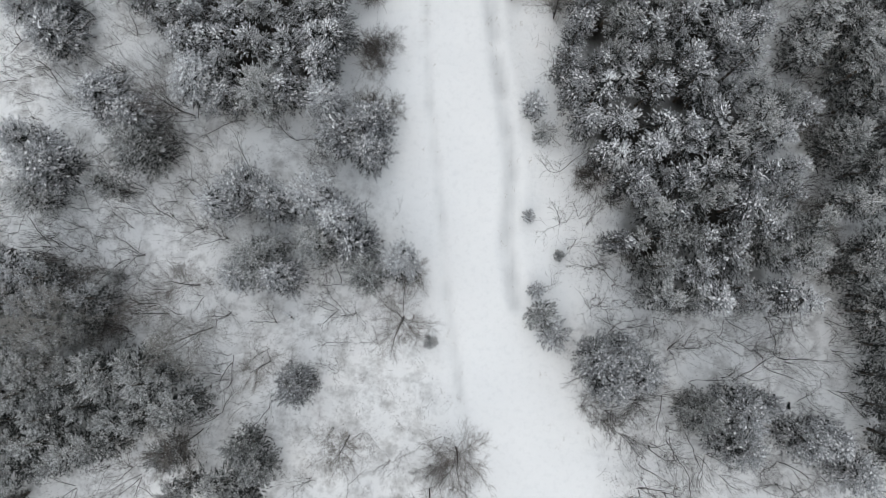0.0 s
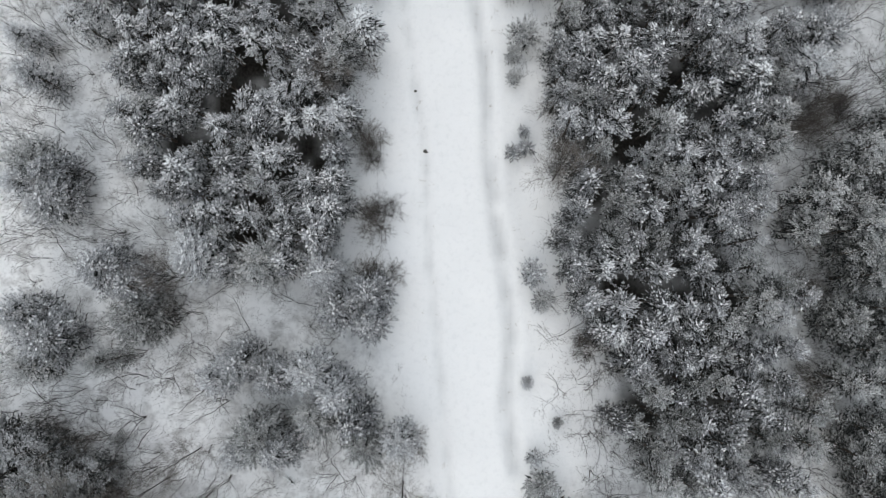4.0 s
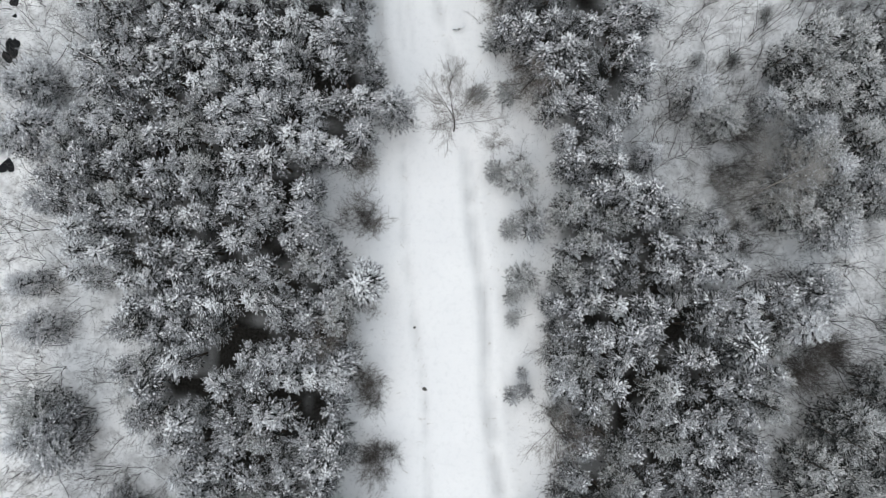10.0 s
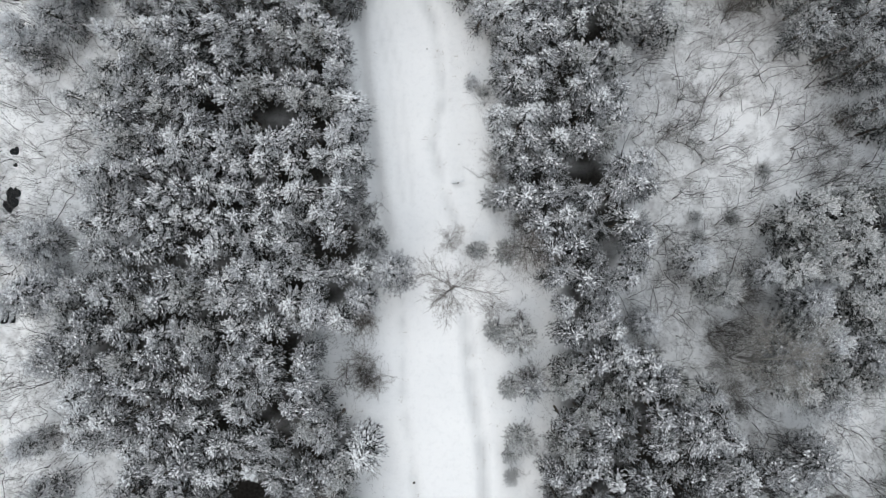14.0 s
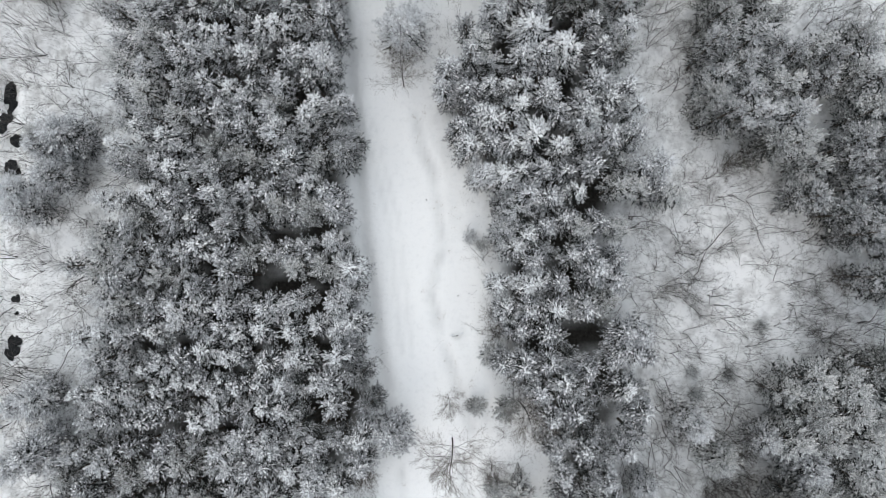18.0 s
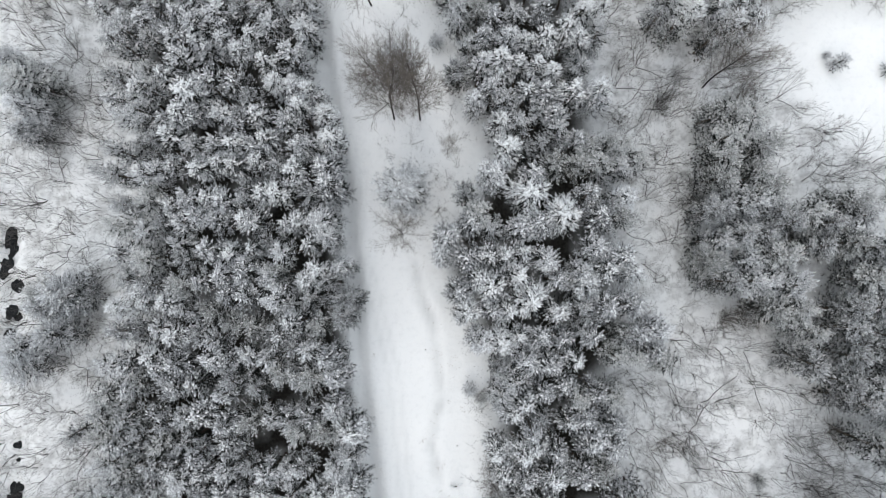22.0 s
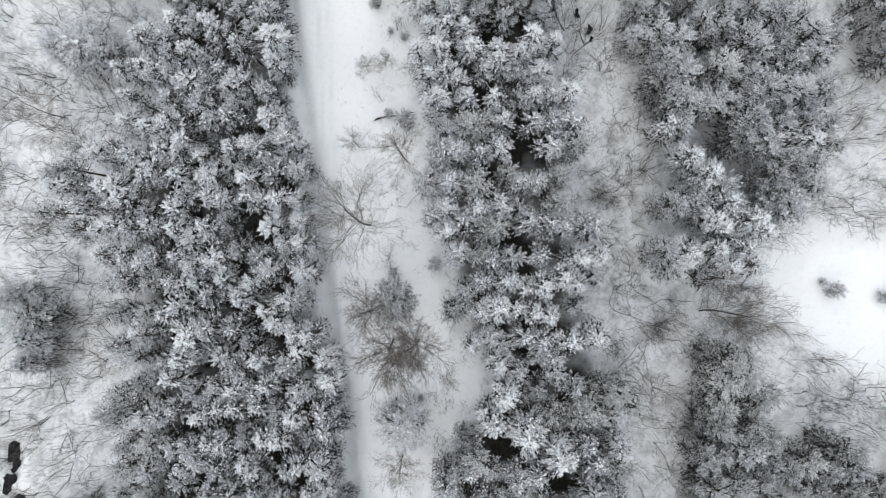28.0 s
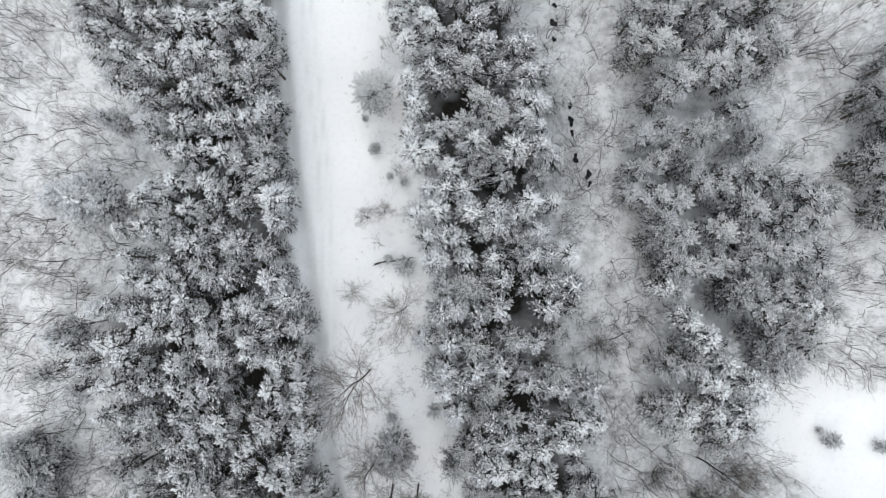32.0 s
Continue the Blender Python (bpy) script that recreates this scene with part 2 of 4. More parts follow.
LONE_NORTH = [(-4.7, 44.6, 1.5), (-4.1, 76.1, 1.8), (-4.6, 85.9, 1.6), (-6.4, 115.2, 1.5), (-29.7, 106.6, 2.2), (-31.5, 106.4, 1.6), (-27.9, 105.9, 1.3), (8.2, 115, 1.5), (23.1, 113.6, 1.3), (23.9, 111, 1.2), (14.5, 106.7, 1), (15.4, 111.5, 1.3), (-33.5, 84.7, 1.7), (25.9, 93.7, 1.7)]
YOUNG = [(5.1, 24.5, 0.5), (4.3, 22.8, 0.7), (5.3, 23.2, 0.6), (5.1, 32, 1.1), (4.4, 28.7, 0.6), (3.2, 40.2, 0.9), (5, 39.6, 1.3), (6, 35.9, 1.2), (4.3, 35.7, 0.9), (1.9, 46.4, 0.7), (5.6, 13.6, 1), (6.3, 11.7, 0.8), (4.3, 30.6, 0.7), (4.1, 46.4, 1), (5.2, 5.5, 0.5), (7.4, 2.6, 0.4), (5.7, -0, 0.6), (6.1, -1.9, 1.1), (6.9, -3.1, 1.1), (-2.2, -3.8, 0.5), (-25.6, 1, 0.6), (7.5, 21.6, 0.6), (1.3, 60, 0.6), (2.3, 59.3, 0.5), (1.5, 46.5, 0.6), (3, 50.5, 1), (19.1, 49.2, 0.5), (19.2, 47.5, 0.6), (21.8, 49, 0.5), (24.5, 52.8, 0.5), (-1.5, 88.7, 0.6), (-4.9, 88.1, 0.4), (-2.6, 77.5, 0.3), (-6.4, 110.9, 0.5), (-5.2, 108.6, 0.3), (-4.1, 108.1, 0.3), (-7.4, 113.6, 0.3), (-4, 101, 0.8), (-5.3, 101.5, 0.4)]
SNOWY = [(-7, 31.7, 1.6), (20.6, 27.3, 1.7), (-20.4, 21.1, 1.5), (-19.1, 15.6, 1.6), (-21.3, 25.8, 1.4), (-8.2, 25.8, 1.3), (6.1, 67.8, 1.6), (-8, 57.4, 1.5), (10.2, 68.6, 1.5), (-11.8, 65.8, 1.2), (-19.3, 61.2, 1.1), (-20.4, 83.2, 1.7), (5.9, 75.6, 1.7), (8.6, 73.9, 1.5), (-20.6, 98.8, 1.5), (-13.8, 106.3, 1.3), (-2.5, 110.2, 1.5), (1.9, 110.6, 1.4), (4.9, 110.1, 1.3), (-1.2, 120.2, 1.2)]
LONE_FAR_WEST = [(-30.3, 67.7, 1.8), (-32, 66.8, 1.4), (-31.1, 64.6, 1.4), (-33.7, 62, 1.4), (-32.6, 47.3, 1.7), (-33.9, 46.8, 1.4), (-31.8, 43.4, 1.9), (-33.3, 42.6, 1.6), (-30.3, 42.6, 1.5), (-31.2, 38, 1.3), (-34.7, 84.7, 1.7), (-33.7, 82.5, 1.4), (-34.3, 80.7, 1.3), (-30.5, 67.9, 1.8), (-32.5, 67.6, 1.3), (-34, 63.3, 1.6), (-27.6, 112.8, 1.1), (-35.2, 86.1, 1.3)]
BARE = [(-18.6, -2.8, 7, 2.2), (-27.2, -2.5, 8.5, 3), (-21.9, -1.8, 6, 1.4), (-19.6, 0.4, 5.5, 1.6), (-19.1, -10.3, 6.5, 1.6), (-20.4, 13.5, 6, 1.6), (-14.1, -5.3, 5, 1.4), (-4.1, -2, 5, 2), (-0.3, -11.5, 6, 2), (-2.2, -14.5, 8, 2.2), (-8.1, -10.7, 6, 1.6), (-0.2, 43.7, 9, 2.2), (2.8, 42.1, 4, 0.9), (-8.6, 28.5, 6, 1.6), (22.3, 38, 9, 3.2), (7.3, 20.8, 8, 1.8), (-0.6, 47.2, 5, 1), (5.1, 46.8, 6, 1.8), (-7.9, 98.7, 3.5, 1), (-3.8, 97.5, 8, 1.8), (-6.9, 92.1, 11.5, 2.7), (-0.5, 79.4, 4, 0.8), (-4.2, 72.6, 6, 1.6), (-6, 85.3, 7, 2.3), (20.7, 84.8, 9, 2.4), (-5, 82.4, 14, 3), (-2.8, 82.3, 13, 2.8), (-5.6, 105.5, 2.5, 0.8), (-7, 105.1, 2.5, 0.8), (-33.4, 101.4, 5, 1.4)]
RUT_EAST = [(4.3, -1.1), (3.7, 3.6), (4.1, 9.1), (3.6, 14.4), (3, 17.9), (2.5, 22.4), (2.4, 26.7), (2.1, 31.6), (1.3, 35.7), (0.8, 42.1)]
RUT_WEST = [(1.1, -14.3), (-0.5, -3.6), (-0.9, -0.3), (-2.3, 15.8), (-2.5, 22.7), (-3.3, 28), (-4.2, 34.8), (-4.3, 42.6)]
BANK = [(1.4, 44.5), (-0.2, 49.6), (-0.9, 51.4), (-1.9, 55.5), (-0.9, 59.2), (-1.6, 65.3), (-2.8, 67.7), (-3.1, 70.5)]
DITCH = [(-5.7, 47.7), (-6.5, 51.4), (-7.2, 56.9), (-7.9, 62.5), (-8.4, 69.6), (-8.9, 75.9), (-9.6, 79.4), (-10.7, 86.1), (-11.6, 93.3), (-12.4, 100.8), (-13.6, 107.8), (-14.4, 115.2), (-15.1, 122.1), (-15.4, 131.5)]
WHEEL = [(-3.9, 50.5), (-4.9, 61.1), (-7.6, 71.3), (-9, 81.7), (-10.2, 91.4), (-10.6, 99.8), (-11, 109.3), (-11.9, 116.6), (-12.6, 124.1), (-13.2, 131.5)]
POOLS = [(-36.7, 41.1, 0.6), (-37.9, 73.1, 0.5), (-37.9, 71.8, 0.7), (-37, 68.4, 0.6), (-37.2, 65.7, 0.6), (-36.8, 54.9, 0.4), (-36.7, 53.7, 0.1), (-36.9, 51.3, 0.6), (-37.1, 50.3, 0.6), (-38.3, 72.6, 0.9), (-37.7, 71.1, 0.7), (-38.2, 69.9, 0.7), (-37.5, 68.3, 0.6), (-37.8, 66.3, 0.8), (-37.9, 63.9, 0.8), (-37.4, 65.4, 0.4), (24.1, -8.5, 0.2), (25.6, -9.3, 0.2), (26.8, -9.6, 0.2), (23.1, -7.9, 0.2), (8.9, 123.4, 0.2), (8.8, 121.9, 0.3), (8.9, 120.5, 0.2), (10.2, 114.8, 0.3), (10.3, 113.4, 0.3), (10.4, 112.4, 0.2), (10.7, 110.2, 0.3), (11.8, 108.8, 0.3), (11.9, 108, 0.2), (-15.8, 122.3, 0.2), (-15.4, 120.7, 0.2), (-15.2, 119.1, 0.3)]
STONES = [(-3.3, 28, 0.2), (-2.5, 23.2, 0.3), (0.3, 55.2, 0.1), (-2.3, 63.1, 0.1), (7.5, 2.7, 0.3)]
LOGS = [(-0.2, 51.9), (0.7, 52.1), (-6.7, 101.1), (-3.1, 101.7), (-12.4, -2.3), (-13.1, -1.7)]
ROAD_L = [(-15.2, 2), (-3.6, -0.9), (2.7, -3.1), (9.2, -4.8), (13.6, -4.8), (22.5, -5.3), (34.4, -6.7), (38.9, -5.3), (39.5, -7.1), (45, -3.9), (45.4, -4.9), (50.5, -6.2), (56.9, -6.9), (64.9, -8.1), (74.4, -8.7), (81.7, -10.1), (89.9, -11.8), (99.7, -12.2), (100.5, -12.6), (111.3, -13.9), (121.1, -14.9), (131.6, -15.7)]
ROAD_R = [(-12.6, 7.7), (-3.6, 4.5), (2.7, 3.9), (9.1, 4.2), (20.2, 3.2), (25.4, 2.7), (33, 1.9), (41.1, 1), (45, 0.7), (45.7, 2.4), (50.5, -0.7), (57.8, -1.1), (67.2, -2.1), (70.4, -3.4), (72, -3), (76, -8.6), (82.7, -9.6), (94.8, -10.2), (100.5, -9.6), (109.3, -8.7), (119.1, -9.7), (131.5, -9.7)]
ALL_GAPS = GAPS_WEST + GAPS_EAST + GAPS_MID


def along(table, y):
    if y <= table[0][0]:
        return table[0][1]
    for (y0, x0), (y1, x1) in zip(table, table[1:]):
        if y <= y1:
            return x0 + (x1 - x0) * (y - y0) / max(y1 - y0, 1e-6)
    return table[-1][1]


WEST_L, WEST_R = sorted(WEST_EDGE_L + WEST_EDGE_L2), sorted(WEST_EDGE_R + WEST_EDGE_R2)
EAST_L, EAST_R = sorted(EAST_EDGE_L + EAST_EDGE_L2 + EAST_EDGE_L3), sorted(EAST_EDGE_R + EAST_EDGE_R2 + EAST_EDGE_R3)


def inside(poly, x, y):
    hit, j = False, len(poly) - 1
    for i in range(len(poly)):
        (xi, yi), (xj, yj) = poly[i], poly[j]
        if (yi > y) != (yj > y) and x < (xj - xi) * (y - yi) / (yj - yi) + xi:
            hit = not hit
        j = i
    return hit


def rim(poly, x, y):
    """Distance from a point to a polygon's outline."""
    best, j = 1e9, len(poly) - 1
    for i in range(len(poly)):
        (ax, ay), (bx, by) = poly[j], poly[i]
        dx, dy = bx - ax, by - ay
        k = max(0, min(1, ((x - ax) * dx + (y - ay) * dy) / (dx * dx + dy * dy + 1e-9)))
        best = min(best, math.hypot(x - ax - k * dx, y - ay - k * dy))
        j = i
    return best


def band(left, right, y0, y1):
    ring = [(x, y) for y, x in left if y0 <= y <= y1]
    return ring + [(x, y) for y, x in reversed(right) if y0 <= y <= y1]


WEST_STAND = band(WEST_L, WEST_R, 13, 130)
EAST_STAND = band(EAST_L, EAST_R, -2, 130)
STANDS = [("west stand", WEST_STAND), ("east stand", EAST_STAND), ("far east stand", STAND_FAR_EAST), ("mid east stand", STAND_MID_EAST),
          ("low east stand", STAND_LOW_EAST), ("east margin", STAND_EDGE_EAST), ("southwest stand", STAND_SOUTHWEST),
          ("southwest stand", STAND_SOUTHWEST_B), ("south stand", STAND_SOUTH), ("southwest stand", STAND_WEST_CORNER), ("east fringe", STAND_FRINGE_EAST)]


# ---- ground: one sheet of snow with ruts, a ditch, banks and hummocks ----
NOISE_TABLES = {k: np.random.RandomState(k).rand(256, 256) for k in (1, 2, 3, 9)}


def value_noise(x, y, cell, seed):
    tab = NOISE_TABLES[seed]
    u, v = x / cell, y / cell
    i, j = np.floor(u).astype(int), np.floor(v).astype(int)
    a, b = u - i, v - j
    a, b = a * a * (3 - 2 * a), b * b * (3 - 2 * b)
    g = lambda p, q: tab[p % 256, q % 256]
    return (g(i, j) * (1 - a) + g(i + 1, j) * a) * (1 - b) + (g(i, j + 1) * (1 - a) + g(i + 1, j + 1) * a) * b - 0.5


def line_distance(x, y, line):
    best = np.full(np.shape(x), 1e9)
    for (ax, ay), (bx, by) in zip(line, line[1:]):
        dx, dy = bx - ax, by - ay
        k = np.clip(((x - ax) * dx + (y - ay) * dy) / (dx * dx + dy * dy), 0, 1)
        best = np.minimum(best, np.hypot(x - ax - k * dx, y - ay - k * dy))
    return best


ROAD_L_Y, ROAD_L_X = np.array(ROAD_L).T
ROAD_R_Y, ROAD_R_X = np.array(ROAD_R).T


def groove(d, width, depth):
    return -depth * np.exp(-(d / width) ** 2) + 0.35 * depth * np.exp(-((d - 2.1 * width) / width) ** 2)


def height(x, y):
    x, y = np.asarray(x, float), np.asarray(y, float)
    wob = 0.35 * value_noise(x, y, 2.5, 9)
    lo, hi = np.interp(y, ROAD_L_Y, ROAD_L_X), np.interp(y, ROAD_R_Y, ROAD_R_X)
    off = np.clip(np.maximum(lo - x, x - hi) / 2.0, 0, 1)
    z = 0.10 * value_noise(x, y, 9, 1) + (0.02 + 0.3 * off) * value_noise(x, y, 2.3, 2) + (0.01 + 0.16 * off) * value_noise(x, y, 0.9, 3)
    z = z + groove(line_distance(x, y, RUT_EAST) + wob, 0.45, 0.26)
    z = z + groove(line_distance(x, y, RUT_WEST) + wob, 0.3, 0.1)
    z = z + groove(line_distance(x, y, BANK) + wob, 0.4, 0.16)
    z = z + groove(line_distance(x, y, DITCH), 0.55, 0.3)
    for side in (-0.42, 0.42):
        z = z + groove(line_distance(x - side, y, WHEEL), 0.14, 0.05)
    for px, py, pr in POOLS:
        z = z - 0.3 * np.exp(-(np.hypot(x - px, y - py) / (pr + 0.35)) ** 4)
    return z


def spread(lo, hi, step, far):
    inner = np.arange(lo, hi + 0.01, step)
    tail = step * 1.45 ** np.arange(1, 60)
    tail = np.cumsum(tail)
    tail = tail[tail < far]
    return np.concatenate([lo - tail[::-1], inner, hi + tail])


def mesh_from(name, v, f, mat, smooth=False):
    me = bpy.data.meshes.new(name)
    v, f = np.asarray(v, np.float32), np.asarray(f, np.int32)
    k = f.shape[1]
    me.vertices.add(len(v))
    me.vertices.foreach_set("co", v.ravel())
    me.loops.add(f.size)
    me.loops.foreach_set("vertex_index", f.ravel())
    me.polygons.add(len(f))
    me.polygons.foreach_set("loop_start", np.arange(0, f.size, k, dtype=np.int32))
    me.polygons.foreach_set("use_smooth", np.full(len(f), smooth))
    me.update(calc_edges=True)
    me.materials.append(mat)
    return me


def covered(poly, v):
    """Which of the points v lie over a polygon."""
    x, y = v[:, 0], v[:, 1]
    hit = np.zeros(len(v), bool)
    for (xi, yi), (xj, yj) in zip(poly, poly[-1:] + poly[:-1]):
        if yi != yj:
            hit ^= ((yi > y) != (yj > y)) & (x < (xj - xi) * (y - yi) / (yj - yi) + xi)
    return hit


def build_ground():
    xs, ys = spread(-46, 44, 0.36, 1500), spread(-24, 132, 0.36, 1500)
    gx, gy = np.meshgrid(xs, ys)
    v = np.stack([gx, gy, height(gx, gy)], -1).reshape(-1, 3)
    w = len(xs)
    a = (np.arange(len(ys) - 1)[:, None] * w + np.arange(w - 1)[None]).ravel()
    f = np.stack([a, a + 1, a + w + 1, a + w], 1)
    me = mesh_from("ground", v, f, SNOW, True)
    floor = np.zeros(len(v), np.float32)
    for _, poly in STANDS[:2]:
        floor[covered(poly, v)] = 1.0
    lo, hi = np.interp(gy, ROAD_L_Y, ROAD_L_X), np.interp(gy, ROAD_R_Y, ROAD_R_X)
    west, east = np.array(WEST_R), np.array(EAST_L)
    lo = np.where(gy > 13, np.minimum(lo, np.interp(gy, west[:, 0], west[:, 1])), lo)
    hi = np.where(gy > -2, np.interp(gy, east[:, 0], east[:, 1]), hi + 2.6)
    # Mask off the track, where stalk grey and painted twig shade go.
    brush = np.clip(np.maximum(lo - gx - 0.8, gx - hi) / 2.5, 0, 1)
    brush.ravel()[covered(FIELD_OPEN, v)] = 0.0
    for _ in range(6):
        brush = (brush + np.roll(brush, 1, 0) + np.roll(brush, -1, 0) + np.roll(brush, 1, 1) + np.roll(brush, -1, 1)) / 5
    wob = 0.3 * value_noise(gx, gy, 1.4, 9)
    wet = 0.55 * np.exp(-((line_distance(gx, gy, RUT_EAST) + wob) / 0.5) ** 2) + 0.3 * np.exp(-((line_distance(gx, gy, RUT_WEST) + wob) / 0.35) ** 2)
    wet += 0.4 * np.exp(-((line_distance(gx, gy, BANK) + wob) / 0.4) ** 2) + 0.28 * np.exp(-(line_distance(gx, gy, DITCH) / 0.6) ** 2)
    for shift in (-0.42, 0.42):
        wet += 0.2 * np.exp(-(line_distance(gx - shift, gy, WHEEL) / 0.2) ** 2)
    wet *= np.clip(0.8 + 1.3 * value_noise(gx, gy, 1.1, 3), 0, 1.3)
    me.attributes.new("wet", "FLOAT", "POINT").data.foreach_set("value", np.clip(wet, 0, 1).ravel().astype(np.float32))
    me.attributes.new("brush", "FLOAT", "POINT").data.foreach_set("value", brush.ravel().astype(np.float32))
    # Stand outlines shrunk and softened: where the painted floor shade lies.
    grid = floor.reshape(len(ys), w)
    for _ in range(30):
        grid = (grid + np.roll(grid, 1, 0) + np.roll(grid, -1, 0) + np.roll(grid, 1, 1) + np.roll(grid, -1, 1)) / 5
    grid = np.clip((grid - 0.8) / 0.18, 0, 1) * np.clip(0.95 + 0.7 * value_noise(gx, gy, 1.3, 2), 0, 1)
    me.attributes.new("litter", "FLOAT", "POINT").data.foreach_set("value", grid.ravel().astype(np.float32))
    return tagged(new("ground", me), "snow-covered ground with a faint rutted track", "ground", kind="structure")


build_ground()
LOOK_X, LOOK_Y = np.arange(-48, 48, 0.3), np.arange(-26, 134, 0.3)
LOOK_Z = height(*np.meshgrid(LOOK_X, LOOK_Y))


def ground_at(x, y):
    return float(LOOK_Z[min(max(round((y + 26) / 0.3), 0), len(LOOK_Y) - 1), min(max(round((x + 48) / 0.3), 0), len(LOOK_X) - 1)])


# ---- building blocks of plants ----
def tube(points, radii, sides=4):
    """Tapered tube along points; returns vertices and quads."""
    p = np.asarray(points, float)
    n = len(p)
    d = np.gradient(p, axis=0)
    d /= np.linalg.norm(d, axis=1)[:, None] + 1e-9
    ref = np.where(np.abs(d[:, 2:3]) > 0.9, np.array([[1.0, 0, 0]]), np.array([[0, 0, 1.0]]))
    u = np.cross(d, ref)
    u /= np.linalg.norm(u, axis=1)[:, None] + 1e-9
    w = np.cross(d, u)
    a = np.arange(sides) * 2 * math.pi / sides
    ring = p[:, None] + np.asarray(radii)[:, None, None] * (u[:, None] * np.cos(a)[None, :, None] + w[:, None] * np.sin(a)[None, :, None])
    i = (np.arange(n - 1)[:, None] * sides + np.arange(sides)[None])
    j = (np.arange(n - 1)[:, None] * sides + (np.arange(sides)[None] + 1) % sides)
    return ring.reshape(-1, 3), np.stack([i, j, j + sides, i + sides], -1).reshape(-1, 4)


def gather(pieces):
    vs, fs, k = [], [], 0
    for v, f in pieces:
        vs.append(v)
        fs.append(f + k)
        k += len(v)
    return np.concatenate(vs), np.concatenate(fs)


KITE = np.array(((0, 1, 2), (0, 2, 3)))


def kites(rng, foot, way, length, width, base_rime_shade):
    """Needle shoots: slim ridged blades from foot along way, frosted towards their tips and with shade painted in at
    their feet.
    """
    n = len(foot)
    d = way / (np.linalg.norm(way, axis=1)[:, None] + 1e-9)
    s = np.cross(d, rng.normal(0, 0.35, (n, 3)) + [0, 0, 1.0])
    s /= np.linalg.norm(s, axis=1)[:, None] + 1e-9
    ln, w = np.asarray(length)[:, None], np.asarray(width)[:, None]
    mid = foot + d * ln * rng.uniform(0.38, 0.55, (n, 1)) - [[0, 0, 1]] * w * 0.5
    v = np.stack([foot, mid + s * w, foot + d * ln, mid - s * w], 1).reshape(-1, 3)
    f = (np.arange(n)[:, None, None] * 4 + KITE[None]).reshape(-1, 3)
    return v, f, np.clip(np.asarray(base_rime_shade)[:, None] + np.array((-0.15, 0.3, 0.75, 0.3))[None], 0, 1.4).ravel()


def bough(rng, base, ang, length, rise, curl, out, tops, share, step=0.064, longest=0.2, fork=True):
    """One branch: a spine with needle shoots to both sides in a herringbone and on top; a long one forks."""
    ca, sa = math.cos(ang), math.sin(ang)
    fwd, side, up = np.array((ca, sa, 0.0)), np.array((-sa, ca, 0.0)), np.array((0, 0, 1.0))
    wig = rng.normal(0, 0.1)
    at = lambda g: np.asarray(base)[None] + length * (fwd[None] * g[:, None] + side[None] * wig * (g * g)[:, None] + up[None] * (rise * g + curl * g * g)[:, None])
    n = max(3, int(length / step))
    g = 0.08 + 0.92 * (np.arange(n) + rng.uniform(0, 1, n)) / n
    p, lift = at(g), rise + 2 * curl * g
    reach = np.minimum((0.1 + 0.36 * length * (1 - g) ** 0.8 * np.minimum(1, g / 0.3)), longest)
    for sgn in (1, -1):
        ln = reach * rng.uniform(0.65, 1.2, n)
        way = fwd * rng.uniform(0.55, 1.05, (n, 1)) + sgn * side * rng.uniform(0.7, 1.1, (n, 1)) + up * (0.5 * lift[:, None] + rng.uniform(-0.1, 0.45, (n, 1)))
        out.append(kites(rng, p, way, ln, np.clip(0.13 * ln, 0.013, 0.025) * rng.uniform(0.8, 1.2, n), 0.28 * g + share))
    way = fwd * 0.6 + side * rng.normal(0, 0.45, (n, 1)) + up * rng.uniform(0.35, 1.0, (n, 1))
    out.append(kites(rng, p, way, rng.uniform(0.08, 0.17, n), rng.uniform(0.013, 0.024, n), 0.3 * g + share))
    out.append(kites(rng, at(np.array((0.9, 0.97))), fwd * 1.0 + side * rng.normal(0, 0.3, (2, 1)) + up * (lift[-1] + 0.1), np.array((0.17, 0.2)), np.array((0.025, 0.026)), np.array((0.4, 0.45)) + share))
    for k in (0.45, 0.7, 0.92):
        tops.append((at(np.array((k,)))[0] + (0, 0, 0.03), ang, share))
    if fork and length > 0.75:
        for sgn in (1, -1):
            if rng.rand() < 0.8:
                k = rng.uniform(0.3, 0.55)
                bough(rng, at(np.array((k,)))[0], ang + sgn * rng.uniform(0.45, 0.8), length * (0.95 - k) * rng.uniform(0.8, 1.0), rise * 0.8, curl, out, tops, share, step, longest, False)


